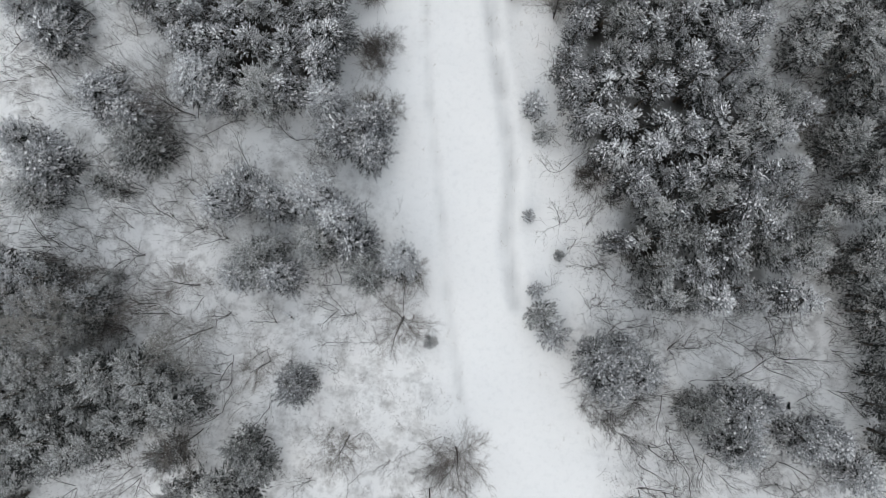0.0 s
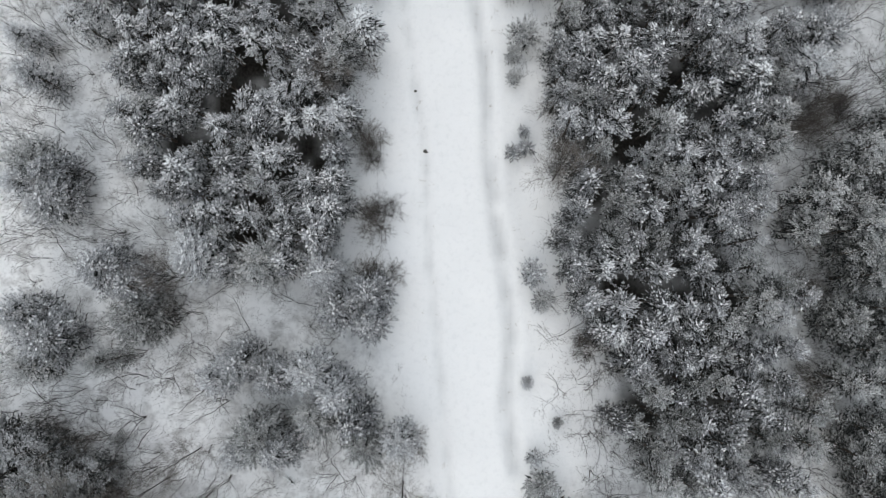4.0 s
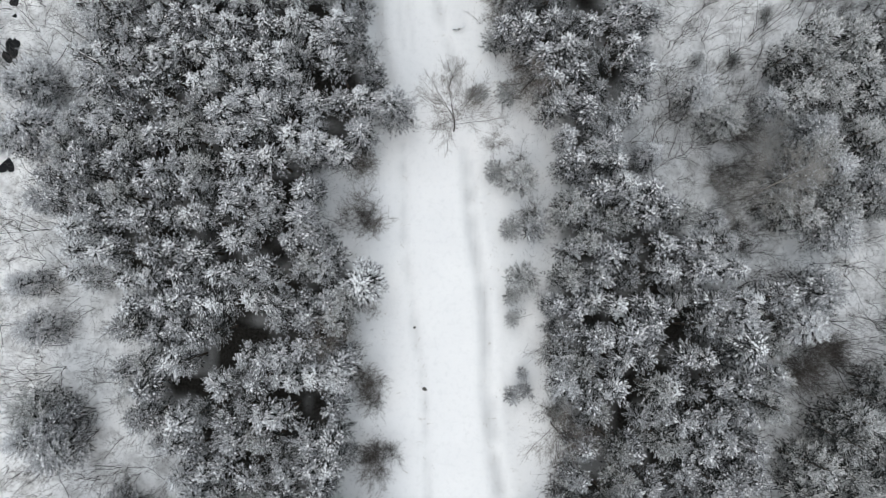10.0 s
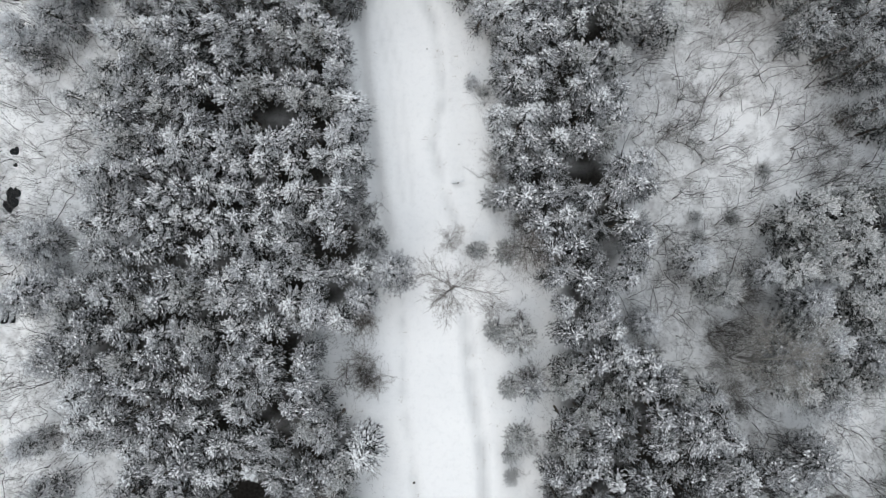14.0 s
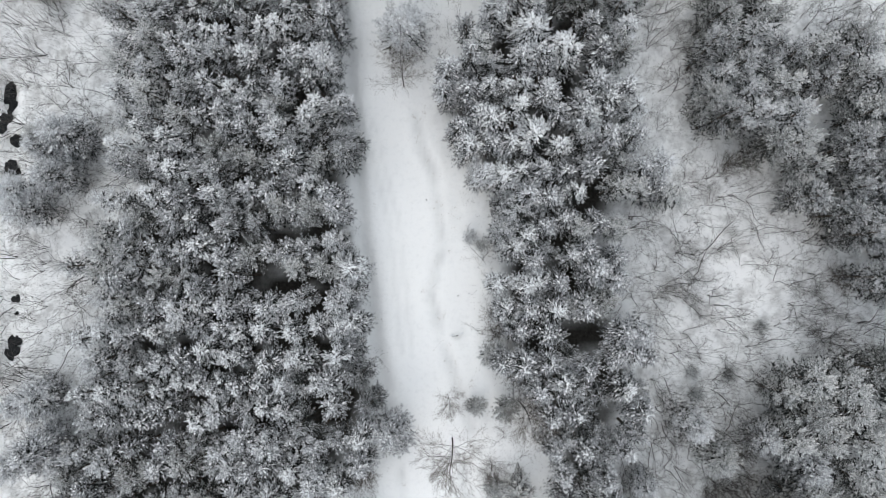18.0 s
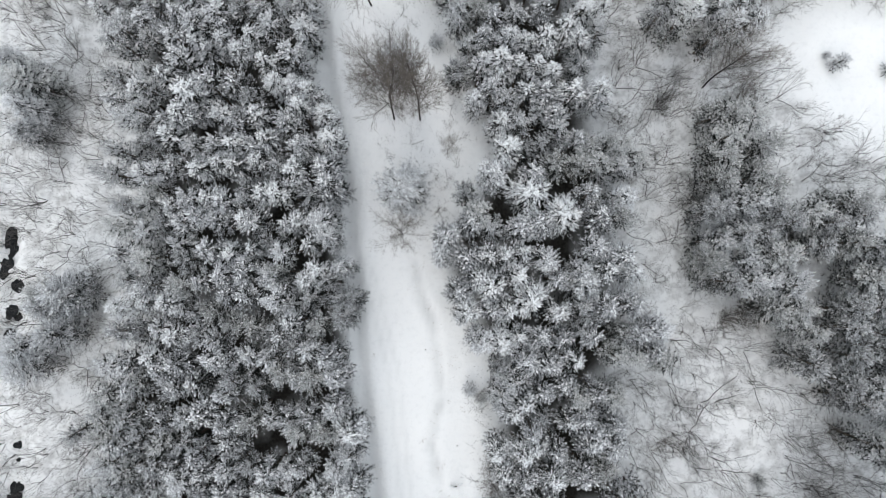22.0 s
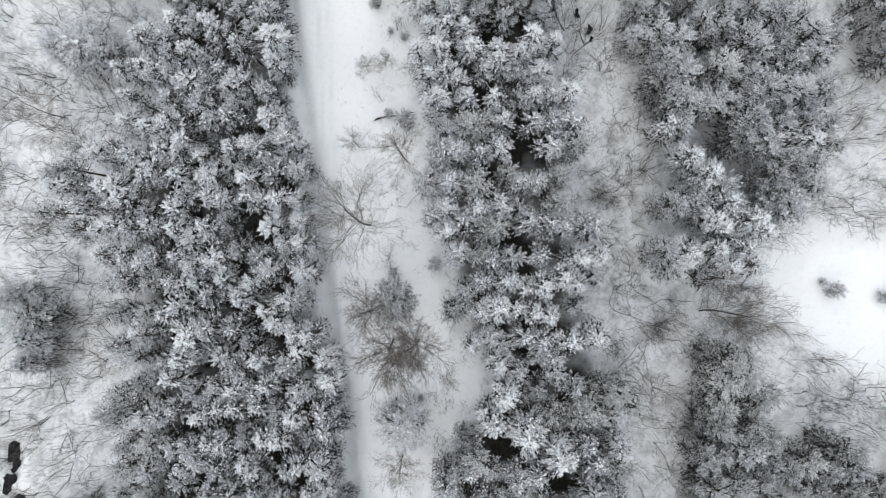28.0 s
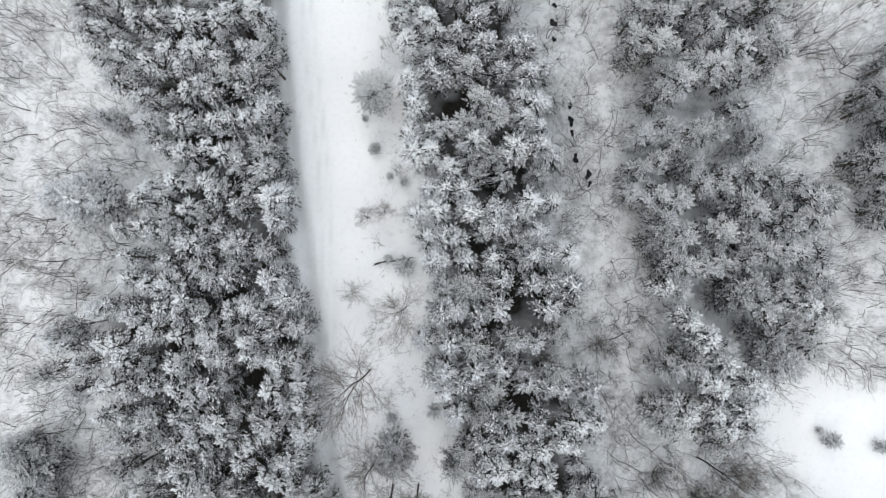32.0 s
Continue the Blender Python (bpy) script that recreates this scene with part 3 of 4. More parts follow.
def crown(rng, h, reach, taper, full, down, rise, curl, arms, gap=0.4, longest=0.2, step=0.064):
    """Whorls from the leader down to down metres below it: reach is full at full metres under the top, by the power taper; branches rise steeply at the top and flatten out below."""
    out, tops = [], []
    d = 0.12
    while d < down:
        g = min(1.0, d / full)
        many = 5 if d < 0.3 else arms if d < full * 1.15 else max(5, arms - 2)
        turn = rng.uniform(0, 6.283)
        for a in range(many):
            if rng.rand() < 0.07:
                continue
            ang = turn + a * 6.283 / many + rng.normal(0, 0.3)
            ln = reach * g ** taper * rng.choice((0.5, 0.8, 1.0, 1.05)) * rng.uniform(0.8, 1.15) + 0.08
            # Lower whorls darker: the shade below the top is put into the shoots' colour.
            bough(rng, (0, 0, h - d + rng.uniform(-0.12, 0.12)), ang, ln, rise * (1.35 - 0.95 * g) + rng.normal(0, 0.08), curl, out, tops, 0.3 * (1 - min(1.0, d / down)), step if d < full else 0.11, longest)
        d += gap * (0.65 if d < 0.8 else 1.0) * rng.uniform(0.85, 1.15)
    out.append(kites(rng, np.array([(0, 0, h - 0.25)] * 7), rng.normal(0, 0.35, (7, 3)) * (1, 1, 0.2) + (0, 0, 1), rng.uniform(0.15, 0.32, 7), np.full(7, 0.026), np.full(7, 0.55)))
    return out, tops


def sprays(rng, centre, way, length, width, flare):
    """Loose inner foliage: slim triangles fanned round a direction."""
    n = len(centre)
    d = way + rng.normal(0, flare, (n, 3))
    d /= np.linalg.norm(d, axis=1)[:, None] + 1e-9
    side = np.cross(d, rng.normal(0, 0.5, (n, 3)) + [0, 0, 1.0])
    side /= np.linalg.norm(side, axis=1)[:, None] + 1e-9
    ln, wd = length * rng.uniform(0.6, 1.25, (n, 1)), width * rng.uniform(0.6, 1.3, (n, 1))
    v = np.stack([centre - side * wd / 2, centre + side * wd / 2, centre + d * ln], 1).reshape(-1, 3)
    return v, np.arange(n * 3).reshape(-1, 3)


def triangles(pieces):
    """Quads split in two, so that tubes and spikes go into one mesh."""
    return gather([(v, f if f.shape[1] == 3 else np.concatenate([f[:, :3], f[:, [0, 2, 3]]])) for v, f in pieces])


LUMP_V = np.array([(1, 0, -0.1), (0.3, 1, -0.1), (-0.9, 0.3, -0.1), (0, -1, -0.1), (0, 0, 0.75)], float)
LUMP_F = np.array([(0, 1, 4), (1, 2, 4), (2, 3, 4), (3, 0, 4), (2, 1, 0), (3, 2, 0)])


def lumps(rng, centre, way, size):
    """Small pads of snow lying along a branch."""
    out = []
    for c, w, s in zip(centre, way, size):
        yaw = math.atan2(w[1], w[0])
        v = LUMP_V * (s * rng.uniform(1.0, 1.9), s * rng.uniform(0.5, 0.8), s * rng.uniform(0.4, 0.7)) * rng.uniform(0.8, 1.2, (5, 1))
        co, si = math.cos(yaw), math.sin(yaw)
        v = np.stack([v[:, 0] * co - v[:, 1] * si, v[:, 0] * si + v[:, 1] * co, v[:, 2]], 1)
        out.append((v + c, LUMP_F))
    return gather(out)


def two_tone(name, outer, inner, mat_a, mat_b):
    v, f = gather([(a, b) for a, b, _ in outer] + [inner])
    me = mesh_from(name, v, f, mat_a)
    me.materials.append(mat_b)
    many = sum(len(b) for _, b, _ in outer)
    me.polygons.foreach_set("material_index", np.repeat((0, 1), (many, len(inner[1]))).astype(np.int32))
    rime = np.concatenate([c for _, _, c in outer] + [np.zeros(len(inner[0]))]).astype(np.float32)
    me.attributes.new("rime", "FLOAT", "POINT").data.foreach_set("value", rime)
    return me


SHAPES = {  # taper, depth of full reach, rise, curl, branches in a whorl, snow chance
    "pine": (0.68, 1.9, 0.7, 0.1, 6, 0.12),
    "olive": (0.66, 1.8, 0.75, 0.1, 6, 0.0),
    "spruce": (0.75, 2.4, 0.42, -0.08, 6, 0.22),
    "laden": (0.75, 2.6, 0.35, -0.16, 6, 0.5),
    "slim": (0.7, 2.0, 0.7, 0.05, 5, 0.0),
}


def conifer_meshes(seed, style, h, reach, down, dense=0):
    """A young conifer: trunk, crown and snow meshes. down: how far below the top its branches go; in a closed stand the
    lower ones, hidden from the camera above, are left out.
    """
    rng = np.random.RandomState(seed)
    taper, full, rise, curl, arms, chance = SHAPES[style]
    wood = tube([(0, 0, -0.3), (rng.normal(0, 0.05), rng.normal(0, 0.05), h * 0.5), (0, 0, h * 0.97)], [0.016 * h, 0.011 * h, 0.012], 6)
    full = min(full * (1.35 if dense else 1.0), 0.62 * h)
    outer, tops = crown(rng, h, reach, taper, full, down, rise, curl, arms + (dense or (3 if h < 3 else 0)), 0.36 if dense else 0.5 if h > 3 else 0.2, 0.14 if h < 3 else 0.21, 0.05 if h < 3 else 0.064)
    pads, pad_way, pad_size = [np.array((0, 0, h - 0.05))], [(1, 0, 0)], [0.05]
    for p, ang, t in tops:
        if t > 0.08 and rng.rand() < chance:
            pads.append(p + rng.normal(0, 0.06, 3) * (1, 1, 0.3) + (0, 0, 0.05)), pad_way.append((math.cos(ang), math.sin(ang), 0)), pad_size.append(rng.uniform(0.04, 0.095))
    if dense or h < 3:
        outer = [(v, f, c + (0.16 if dense else 0.24)) for v, f, c in outer]
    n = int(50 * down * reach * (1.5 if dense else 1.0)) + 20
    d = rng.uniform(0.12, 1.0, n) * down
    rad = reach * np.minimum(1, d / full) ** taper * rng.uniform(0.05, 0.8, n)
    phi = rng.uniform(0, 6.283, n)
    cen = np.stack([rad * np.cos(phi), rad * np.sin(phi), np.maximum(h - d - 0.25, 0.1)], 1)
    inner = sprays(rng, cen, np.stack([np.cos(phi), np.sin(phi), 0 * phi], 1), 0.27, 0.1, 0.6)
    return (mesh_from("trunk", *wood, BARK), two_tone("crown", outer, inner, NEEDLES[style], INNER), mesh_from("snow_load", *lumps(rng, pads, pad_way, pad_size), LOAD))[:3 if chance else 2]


CONIFER_WORDS = {
    "pine": ("pine_tree", "young pine with frosted grey-green needles in snow", "pine"),
    "olive": ("green_pine_tree", "young olive-green pine with thin frost, standing in snow", "pine"),
    "spruce": ("spruce_tree", "young dark spruce with frosted drooping branches in snow", "spruce"),
    "laden": ("snowy_spruce_tree", "young spruce with branches heavily laden with white snow", "spruce"),
    "slim": ("slender_pine_tree", "slender young pine with a thin frosted crown in snow", "pine"),
}
KINDS = tuple(CONIFER_WORDS)
DEEP = {style: [conifer_meshes(100 * i + j, style, 7.0, 1.12, 4.0) for j in range(6)] for i, style in enumerate(KINDS)}  # in a closed stand
OPEN = {style: [conifer_meshes(100 * i + j + 50, style, 7.0, 1.12, 6.3) for j in range(4)] for i, style in enumerate(KINDS)}  # branched to the ground
BROAD = {style: [conifer_meshes(100 * i + j + 70, style, 6.0, 1.75, 5.6, 4) for j in range(3)] for i, style in enumerate(KINDS)}  # grown in the open
LOW = {style: [conifer_meshes(100 * i + j + 90, style, 1.5, 0.75, 1.4) for j in range(3)] for i, style in enumerate(KINDS)}  # knee to man high


def conifer(style, x, y, r, h, rng, group, kinds):
    """A conifer h metres high with a crown of about r metres."""
    name, label, cat = CONIFER_WORDS[style]
    root = tagged(new(name), label, cat, group)
    kind = kinds[style]
    COUNTS[style] += 1
    own_h, own_r = {id(DEEP): (7.0, 1.05), id(OPEN): (7.0, 1.05), id(BROAD): (6.0, 1.75), id(LOW): (1.5, 0.75)}[id(kinds)]
    s = r / own_r
    root.matrix_world = pose(x, y, ground_at(x, y) - 0.05, rng.uniform(-4, 4), rng.uniform(-4, 4), rng.uniform(0, 360)) @ Matrix.Diagonal((s * rng.uniform(0.94, 1.08), s * rng.uniform(0.94, 1.08), h / own_h, 1))
    for me in kind[rng.randrange(len(kind))]:
        part_name = me.name.split(".")[0]
        ob = new(part_name, me)
        ob.parent = root
        if part_name == "snow_load":
            tagged(ob, "small pads of white snow", kind="stuff")
    return root


# ---- the conifers ----
pick = random.Random(5)
CELL = {}


def free(x, y, d):
    i, j = int(x // 3), int(y // 3)
    for a in (i - 1, i, i + 1):
        for b in (j - 1, j, j + 1):
            for px, py, pr in CELL.get((a, b), ()):
                if math.hypot(px - x, py - y) < d * (pr + 0.0):
                    return False
    return True


def claim(x, y, r):
    CELL.setdefault((int(x // 3), int(y // 3)), []).append((x, y, r))


COUNTS = dict.fromkeys(KINDS, 0)


def style_at(x, y):
    v = noise.noise((x * 0.11, y * 0.11, 4.0)) + pick.uniform(-0.5, 0.5) - (y - 50) * 0.0025 - (0.12 if x < 0 else -0.04)
    want = ["olive", "pine", "spruce", "laden"] if v > 0.4 else ["pine", "spruce", "slim", "laden", "olive"] if v > -0.1 else ["spruce", "pine", "laden", "slim", "olive"] if v > -0.36 else ["laden", "spruce", "pine", "slim", "olive"]
    return next((k for k in want if COUNTS[k] < 285), "slim")


def tree_height(x, y):
    """The young trees stand lower in the south of the west side."""
    low = 5.3 + 1.5 * min(1.0, max(0.0, (y - 20) / 45))
    return (low if x < 0 else max(low, 6.3)) * pick.uniform(0.86, 1.1)


for x, y, r in SNOWY:
    claim(x, y, r)
    conifer("laden", x, y, r * 0.95, tree_height(x, y), pick, "snow-laden spruces", OPEN)
for rows, group in ((LONE_WEST, "lone conifers west of the track"), (LONE_WEST_B, "lone conifers west of the track"),
                    (LONE_FAR_WEST, "lone conifers west of the track"), (LONE_EAST, "lone conifers east of the track"), (LONE_NORTH, "lone conifers beside the clearing")):
    for x, y, r in rows:
        claim(x, y, r)
        conifer(pick.choice(("pine", "pine", "spruce", "olive")), x, y, r * (1.16 if rows is LONE_NORTH else 1.05), pick.uniform(4.6, 6.0), pick, group, BROAD)

ROW, STEP = 2.05, 1.5  # the stands are planted in rows across the track
for group, poly in STANDS:
    xs, ys = [p[0] for p in poly], [p[1] for p in poly]
    planted = group in ("west stand", "east stand")
    row, step, jitter = (ROW, STEP, 0.3) if planted else (1.9, 1.8, 0.5)
    for i in range(int((max(ys) - min(ys)) / row) + 2):
        for j in range(int((max(xs) - min(xs)) / step) + 2):
            x = min(xs) + step * (j + 0.5 * (i % 2)) + pick.gauss(0, jitter)
            y = min(ys) + row * i + 0.05 * (x - min(xs)) + 0.5 * noise.noise((x * 0.12, i * 3.1, 1.0)) + pick.gauss(0, jitter * 0.8)
            edge = rim(poly, x, y)
            if not inside(poly, x, y) or y > 127 or x < -43 or x > 43 or edge < 0.38:
                continue
            if not free(x, y, 0.78) or any(math.hypot(x - a, y - b) < c * 0.55 + 0.3 for a, b, c in ALL_GAPS) or pick.random() < 0.02:
                continue
            r = pick.uniform(0.88, 1.2) if planted else pick.uniform(1.0, 1.4)
            claim(x, y, r)
            small = planted and pick.random() < 0.14
            close = planted and edge > 2.0
            conifer("slim" if small else style_at(x, y), x, y, r, tree_height(x, y) * (0.85 if small else 1.0), pick, "trees of the " + group, DEEP if close else OPEN)

# trees that grew up in the holes of the planted rows
for group, poly in STANDS[:2]:
    xs, ys = [p[0] for p in poly], [p[1] for p in poly]
    for _ in range(6000):
        x, y = pick.uniform(min(xs), max(xs)), pick.uniform(min(ys), max(ys))
        if inside(poly, x, y) and rim(poly, x, y) > 0.8 and y < 127 and free(x, y, 1.32) and not any(math.hypot(x - a, y - b) < c * 0.8 + 0.6 for a, b, c in ALL_GAPS):
            claim(x, y, 1.2)
            conifer(style_at(x, y), x, y, pick.uniform(0.95, 1.15), tree_height(x, y), pick, "trees of the " + group, DEEP)

for x, y, r, tall in ((31.5, 86.6, 0.75, 2.0), (35.5, 86.0, 0.6, 1.5), (30.6, 87.3, 0.35, 0.9)):
    conifer("spruce", x, y, r, tall, pick, "low spruces in the open field", LOW)
for x, y, r in YOUNG:
    conifer(pick.choice(("pine", "olive")), x, y, r * 1.05, min(2.2, 1.5 * r + 0.4), pick, "low pines beside the track", LOW)


# ---- bare trees, shrubs and saplings ----
def grow(rng, base, way, length, radius, level, out, spec):
    """Branch and its side branches. spec, for each level: segments, sides, children, curl, upward pull, spread, share of length."""
    n, sides, kids, curl, up, spreading, share = spec[level]
    radius = max(radius, 0.006)
    p, d, pts = np.array(base, float), np.array(way, float), []
    d /= np.linalg.norm(d)
    for k in range(n + 1):
        pts.append(p.copy())
        d = d + rng.normal(0, curl, 3) + (0, 0, up)
        d /= np.linalg.norm(d)
        p = p + d * length / n
    if n == 1:
        e = np.cross(pts[1] - pts[0], (0.4, 0.3, 0.85))
        e *= radius * 1.3 / (np.linalg.norm(e) + 1e-9)
        w = np.cross(pts[1] - pts[0], e)
        w *= radius * 1.3 / (np.linalg.norm(w) + 1e-9)
        out[level].append((np.array((pts[0] + e, pts[0] - 0.5 * e + 0.87 * w, pts[0] - 0.5 * e - 0.87 * w, pts[1])), np.array(((0, 1, 3), (1, 2, 3), (2, 0, 3)))))
        return
    out[level].append(tube(pts, radius * np.linspace(1, 0.3, n + 1), sides))
    if level + 1 < len(spec):
        turn = rng.uniform(0, 6.28)
        for k in range(kids):
            g = 0.22 + 0.78 * (k + rng.uniform(0, 1)) / kids
            i = min(int(g * n), n - 1)
            q = pts[i] + (pts[i + 1] - pts[i]) * (g * n - i)
            axis = pts[i + 1] - pts[i]
            axis /= np.linalg.norm(axis) + 1e-9
            e = np.cross(axis, (0.3, 0.5, 0.8))
            e /= np.linalg.norm(e) + 1e-9
            turn += 2.4 + rng.normal(0, 0.4)
            side = e * math.cos(turn) + np.cross(axis, e) * math.sin(turn)
            grow(rng, q, axis + side * spreading * rng.uniform(0.7, 1.3), length * share * rng.uniform(0.7, 1.25) * (1.2 - 0.75 * g), radius * (1 - 0.6 * g) * (0.36 if level == 0 else 0.5), level + 1, out, spec)


TREE_SPEC = ((6, 6, 24, 0.03, 0.03, 0.62, 0.5), (4, 4, 13, 0.1, 0.04, 0.6, 0.48), (2, 3, 7, 0.2, 0.03, 0.9, 0.55), (1, 3, 0, 0.1, 0.0, 0.8, 0.5))
BIRCH_SPEC = ((6, 6, 30, 0.03, 0.02, 0.46, 0.42), (4, 4, 15, 0.07, 0.05, 0.45, 0.45), (2, 3, 7, 0.16, 0.04, 0.7, 0.5), (1, 3, 0, 0.1, 0.0, 0.7, 0.5))
SAPLING_SPEC = ((5, 3, 7, 0.24, 0.03, 0.7, 0.5), (2, 3, 5, 0.2, 0.05, 0.9, 0.55), (1, 3, 0, 0.1, 0, 0.8, 0.5))
SHRUB_SPEC = ((3, 3, 8, 0.14, 0.02, 0.6, 0.5), (2, 3, 6, 0.2, 0.02, 0.8, 0.55), (1, 3, 0, 0.1, 0, 0.8, 0.5))


def bare_tree_meshes(seed, twig, spec=TREE_SPEC, bark=BIRCH_BARK):
    """Leafless tree 10 m high, crown about 2.4 m in radius: trunk, each limb, twigs."""
    rng = np.random.RandomState(seed)
    out = [[], [], [], []]
    grow(rng, (0, 0, -0.3), (rng.normal(0, 0.06), rng.normal(0, 0.06), 1), 9.5, 0.062, 0, out, spec)
    return [mesh_from("trunk", *out[0][0], bark)] + [mesh_from("limb", *o, bark) for o in out[1]] + [mesh_from("twig_spray", *triangles(out[2] + out[3]), twig)]


def sapling_meshes(seed, twig, stems):
    """Leafless multi-stemmed shrub, 3.6 m high: a few dark stems from one root and a haze of twigs."""
    rng = np.random.RandomState(seed)
    out = [[], [], []]
    for k in range(stems):
        a, lean = rng.uniform(0, 6.28), rng.uniform(0.05, 0.5)
        grow(rng, (rng.normal(0, 0.08), rng.normal(0, 0.08), -0.1), (lean * math.cos(a), lean * math.sin(a), 1), rng.uniform(2.2, 3.9), rng.uniform(0.017, 0.031), 0, out, SAPLING_SPEC)
    return [mesh_from("stem", *o, TWIG) for o in out[0]] + [mesh_from("twig_spray", *triangles(out[1] + out[2]), twig)]


def shrub_meshes(seed, twig):
    """Dense leafless shrub, 2.4 m high and as wide: many stems from one root."""
    rng = np.random.RandomState(seed)
    out = [[], [], []]
    for k in range(10):
        a, lean = rng.uniform(0, 6.28), rng.uniform(0.1, 0.85)
        grow(rng, (rng.normal(0, 0.1), rng.normal(0, 0.1), -0.1), (lean * math.cos(a), lean * math.sin(a), 1), rng.uniform(1.7, 2.8), 0.016, 0, out, SHRUB_SPEC)
    return [mesh_from("stem", *out[0][0], TWIG), mesh_from("twig_spray", *triangles(out[0][1:] + out[1] + out[2]), twig)]


BARE_KINDS = [bare_tree_meshes(700 + k, BROWN_TWIG) for k in range(4)]
BIRCH_KINDS = [bare_tree_meshes(710 + k, BROWN_TWIG, BIRCH_SPEC) for k in range(3)]
PALE_KIND = bare_tree_meshes(705, GREY_TWIG, TREE_SPEC, GREY_TWIG)
SAPLING_KINDS = [sapling_meshes(800 + k, TWIG, (2, 3, 4, 2, 3)[k % 5]) for k in range(10)]
SHRUB_KINDS = [shrub_meshes(900 + k, (BROWN_TWIG, TWIG)[k % 2]) for k in range(4)]


def plant(name, label, cat, group, meshes, x, y, sx, sz, rng):
    root = tagged(new(name), label, cat, group)
    root.matrix_world = pose(x, y, ground_at(x, y) - 0.03, rng.uniform(-2, 2), rng.uniform(-2, 2), rng.uniform(0, 360)) @ Matrix.Diagonal((sx, sx, sz, 1))
    for me in meshes:
        kind = me.name.split(".")[0]
        ob = new(kind, me)
        ob.parent = root
        if kind == "twig_spray":
            tagged(ob, "fine bare twigs", kind="stuff")
    return root


PALE = ((-27.2, -2.5), (22.3, 38), (-18.6, -2.8))
for k, (x, y, h, r) in enumerate(BARE):
    label = "tall leafless birch with fine brown twigs standing in snow" if h > 10 else "small leafless tree with a spreading crown in snow"
    plant("bare_tree", label, "tree", "leafless trees", PALE_KIND if (x, y) in PALE else BIRCH_KINDS[k % 3] if h > 12 else BARE_KINDS[k % 4], x, y, r / 2.1, h / 10.0, pick)
    claim(x, y, 0.6)

# thickets of dense brown shrubs: middle, reach, how many
THICKETS = [(-6.6, 18, 1.1, 10), (-6.9, 23.5, 1.0, 9), (-7.2, 36.5, 1.2, 9), (-6.1, 13.4, 0.9, 8), (-7.5, 41, 1.0, 6), (-7.3, 30, 0.8, 5), (23, 29, 2.2, 8), (22.3, 36, 3.2, 12),
            (21.5, 42, 2.5, 8), (15, 40, 2.0, 7), (23.5, 85.6, 2.4, 8), (11.5, -9, 1.8, 6), (4.6, 48.5, 1.0, 3), (5, 40.5, 1.0, 3), (5.8, 36.5, 0.9, 3), (-6.3, 84.6, 0.7, 1),
            (-3.4, 1.5, 1.0, 3), (-1.5, -12.5, 1.5, 5), (10, 8, 1.2, 4), (18, 56, 1.5, 3), (26, 18, 1.4, 5), (25.8, 12, 1.4, 6), (26.5, 6, 1.4, 5), (26, 25, 1.6, 6), (20.5, 40, 1.5, 6), (30.3, 51, 1.5, 5), (29.5, 47.5, 1.5, 4),
            (22.9, 65.8, 1.3, 4), (30, 65, 1.4, 4), (-28.5, -1, 2.2, 6), (-31.5, -5, 1.6, 4), (27, 72, 1.5, 4), (30.5, 57, 1.2, 3), (29.5, 22, 1.8, 8), (30.5, 27, 2.0, 9), (33.5, 31, 2.0, 6), (-29, 1.2, 1.6, 7), (-26, -3, 1.5, 6), (30.5, 45, 1.6, 5), (3.4, 52.8, 0.7, 3), (6.2, 47.3, 0.9, 4), (7.8, 22, 0.8, 3), (7.2, 27, 0.7, 3), (10.6, 9.5, 1.1, 6), (12, 3, 0.9, 4), (-9.4, 58, 0.6, 2), (19.5, 76, 0.8, 3), (13, 94, 0.8, 3), (17.5, 83.5, 1.0, 3), (28.5, 25.5, 1.8, 8), (26.8, 28, 1.2, 4)]
for cx, cy, reach, many in THICKETS:
    for _ in range(many):
        x, y = cx + pick.gauss(0, reach * 0.6), cy + pick.gauss(0, reach * 0.6)
        s = pick.uniform(0.6, 1.05)
        plant("bare_shrub", "dense leafless brown shrub with many thin stems", "shrub", "leafless shrubs", SHRUB_KINDS[pick.randrange(4)], x, y, s, s * pick.uniform(0.8, 1.2), pick)
        claim(x, y, 0.4)


def clear_of(x, y):
    lo, hi = np.interp(y, ROAD_L_Y, ROAD_L_X), np.interp(y, ROAD_R_Y, ROAD_R_X)
    return not (lo - 0.3 < x < hi + 2.5) and not inside(FIELD_OPEN, x, y)


SAPLINGS, TAKEN = [], {}
for _ in range(34000):
    x, y = pick.uniform(-43, 41), pick.uniform(-20, 127)
    if not clear_of(x, y) or any(inside(p, x, y) for _, p in STANDS):
        continue
    if -14 < x < 9 and pick.random() < 0.75:
        continue
    verge = x > 9 and min(rim(p, x, y) for _, p in STANDS) < 2.6
    if not verge and noise.noise((x * 0.22, y * 0.22, 9.0)) < pick.uniform(-0.9, 0.05) - (0.25 if x < -24 else 0) or not free(x, y, 0.6):
        continue
    step = 1.0
    cell = TAKEN.setdefault((int(x // step), int(y // step), step), [])
    if len(cell) >= 1:
        continue
    cell.append(1)
    SAPLINGS.append((x, y))
pick.shuffle(SAPLINGS)
SAPLINGS = sorted(SAPLINGS[:2050], key=lambda p: abs(p[0]))
for x, y in SAPLINGS[:105]:
    s = pick.uniform(0.35, 0.85) if -14 < x < 9 else pick.uniform(0.6, 1.15)
    plant("bare_sapling", "leafless saplings from one root with thin dark twigs", "sapling", "leafless saplings", SAPLING_KINDS[pick.randrange(10)], x, y, s, s * pick.uniform(0.6, 1.0), pick)


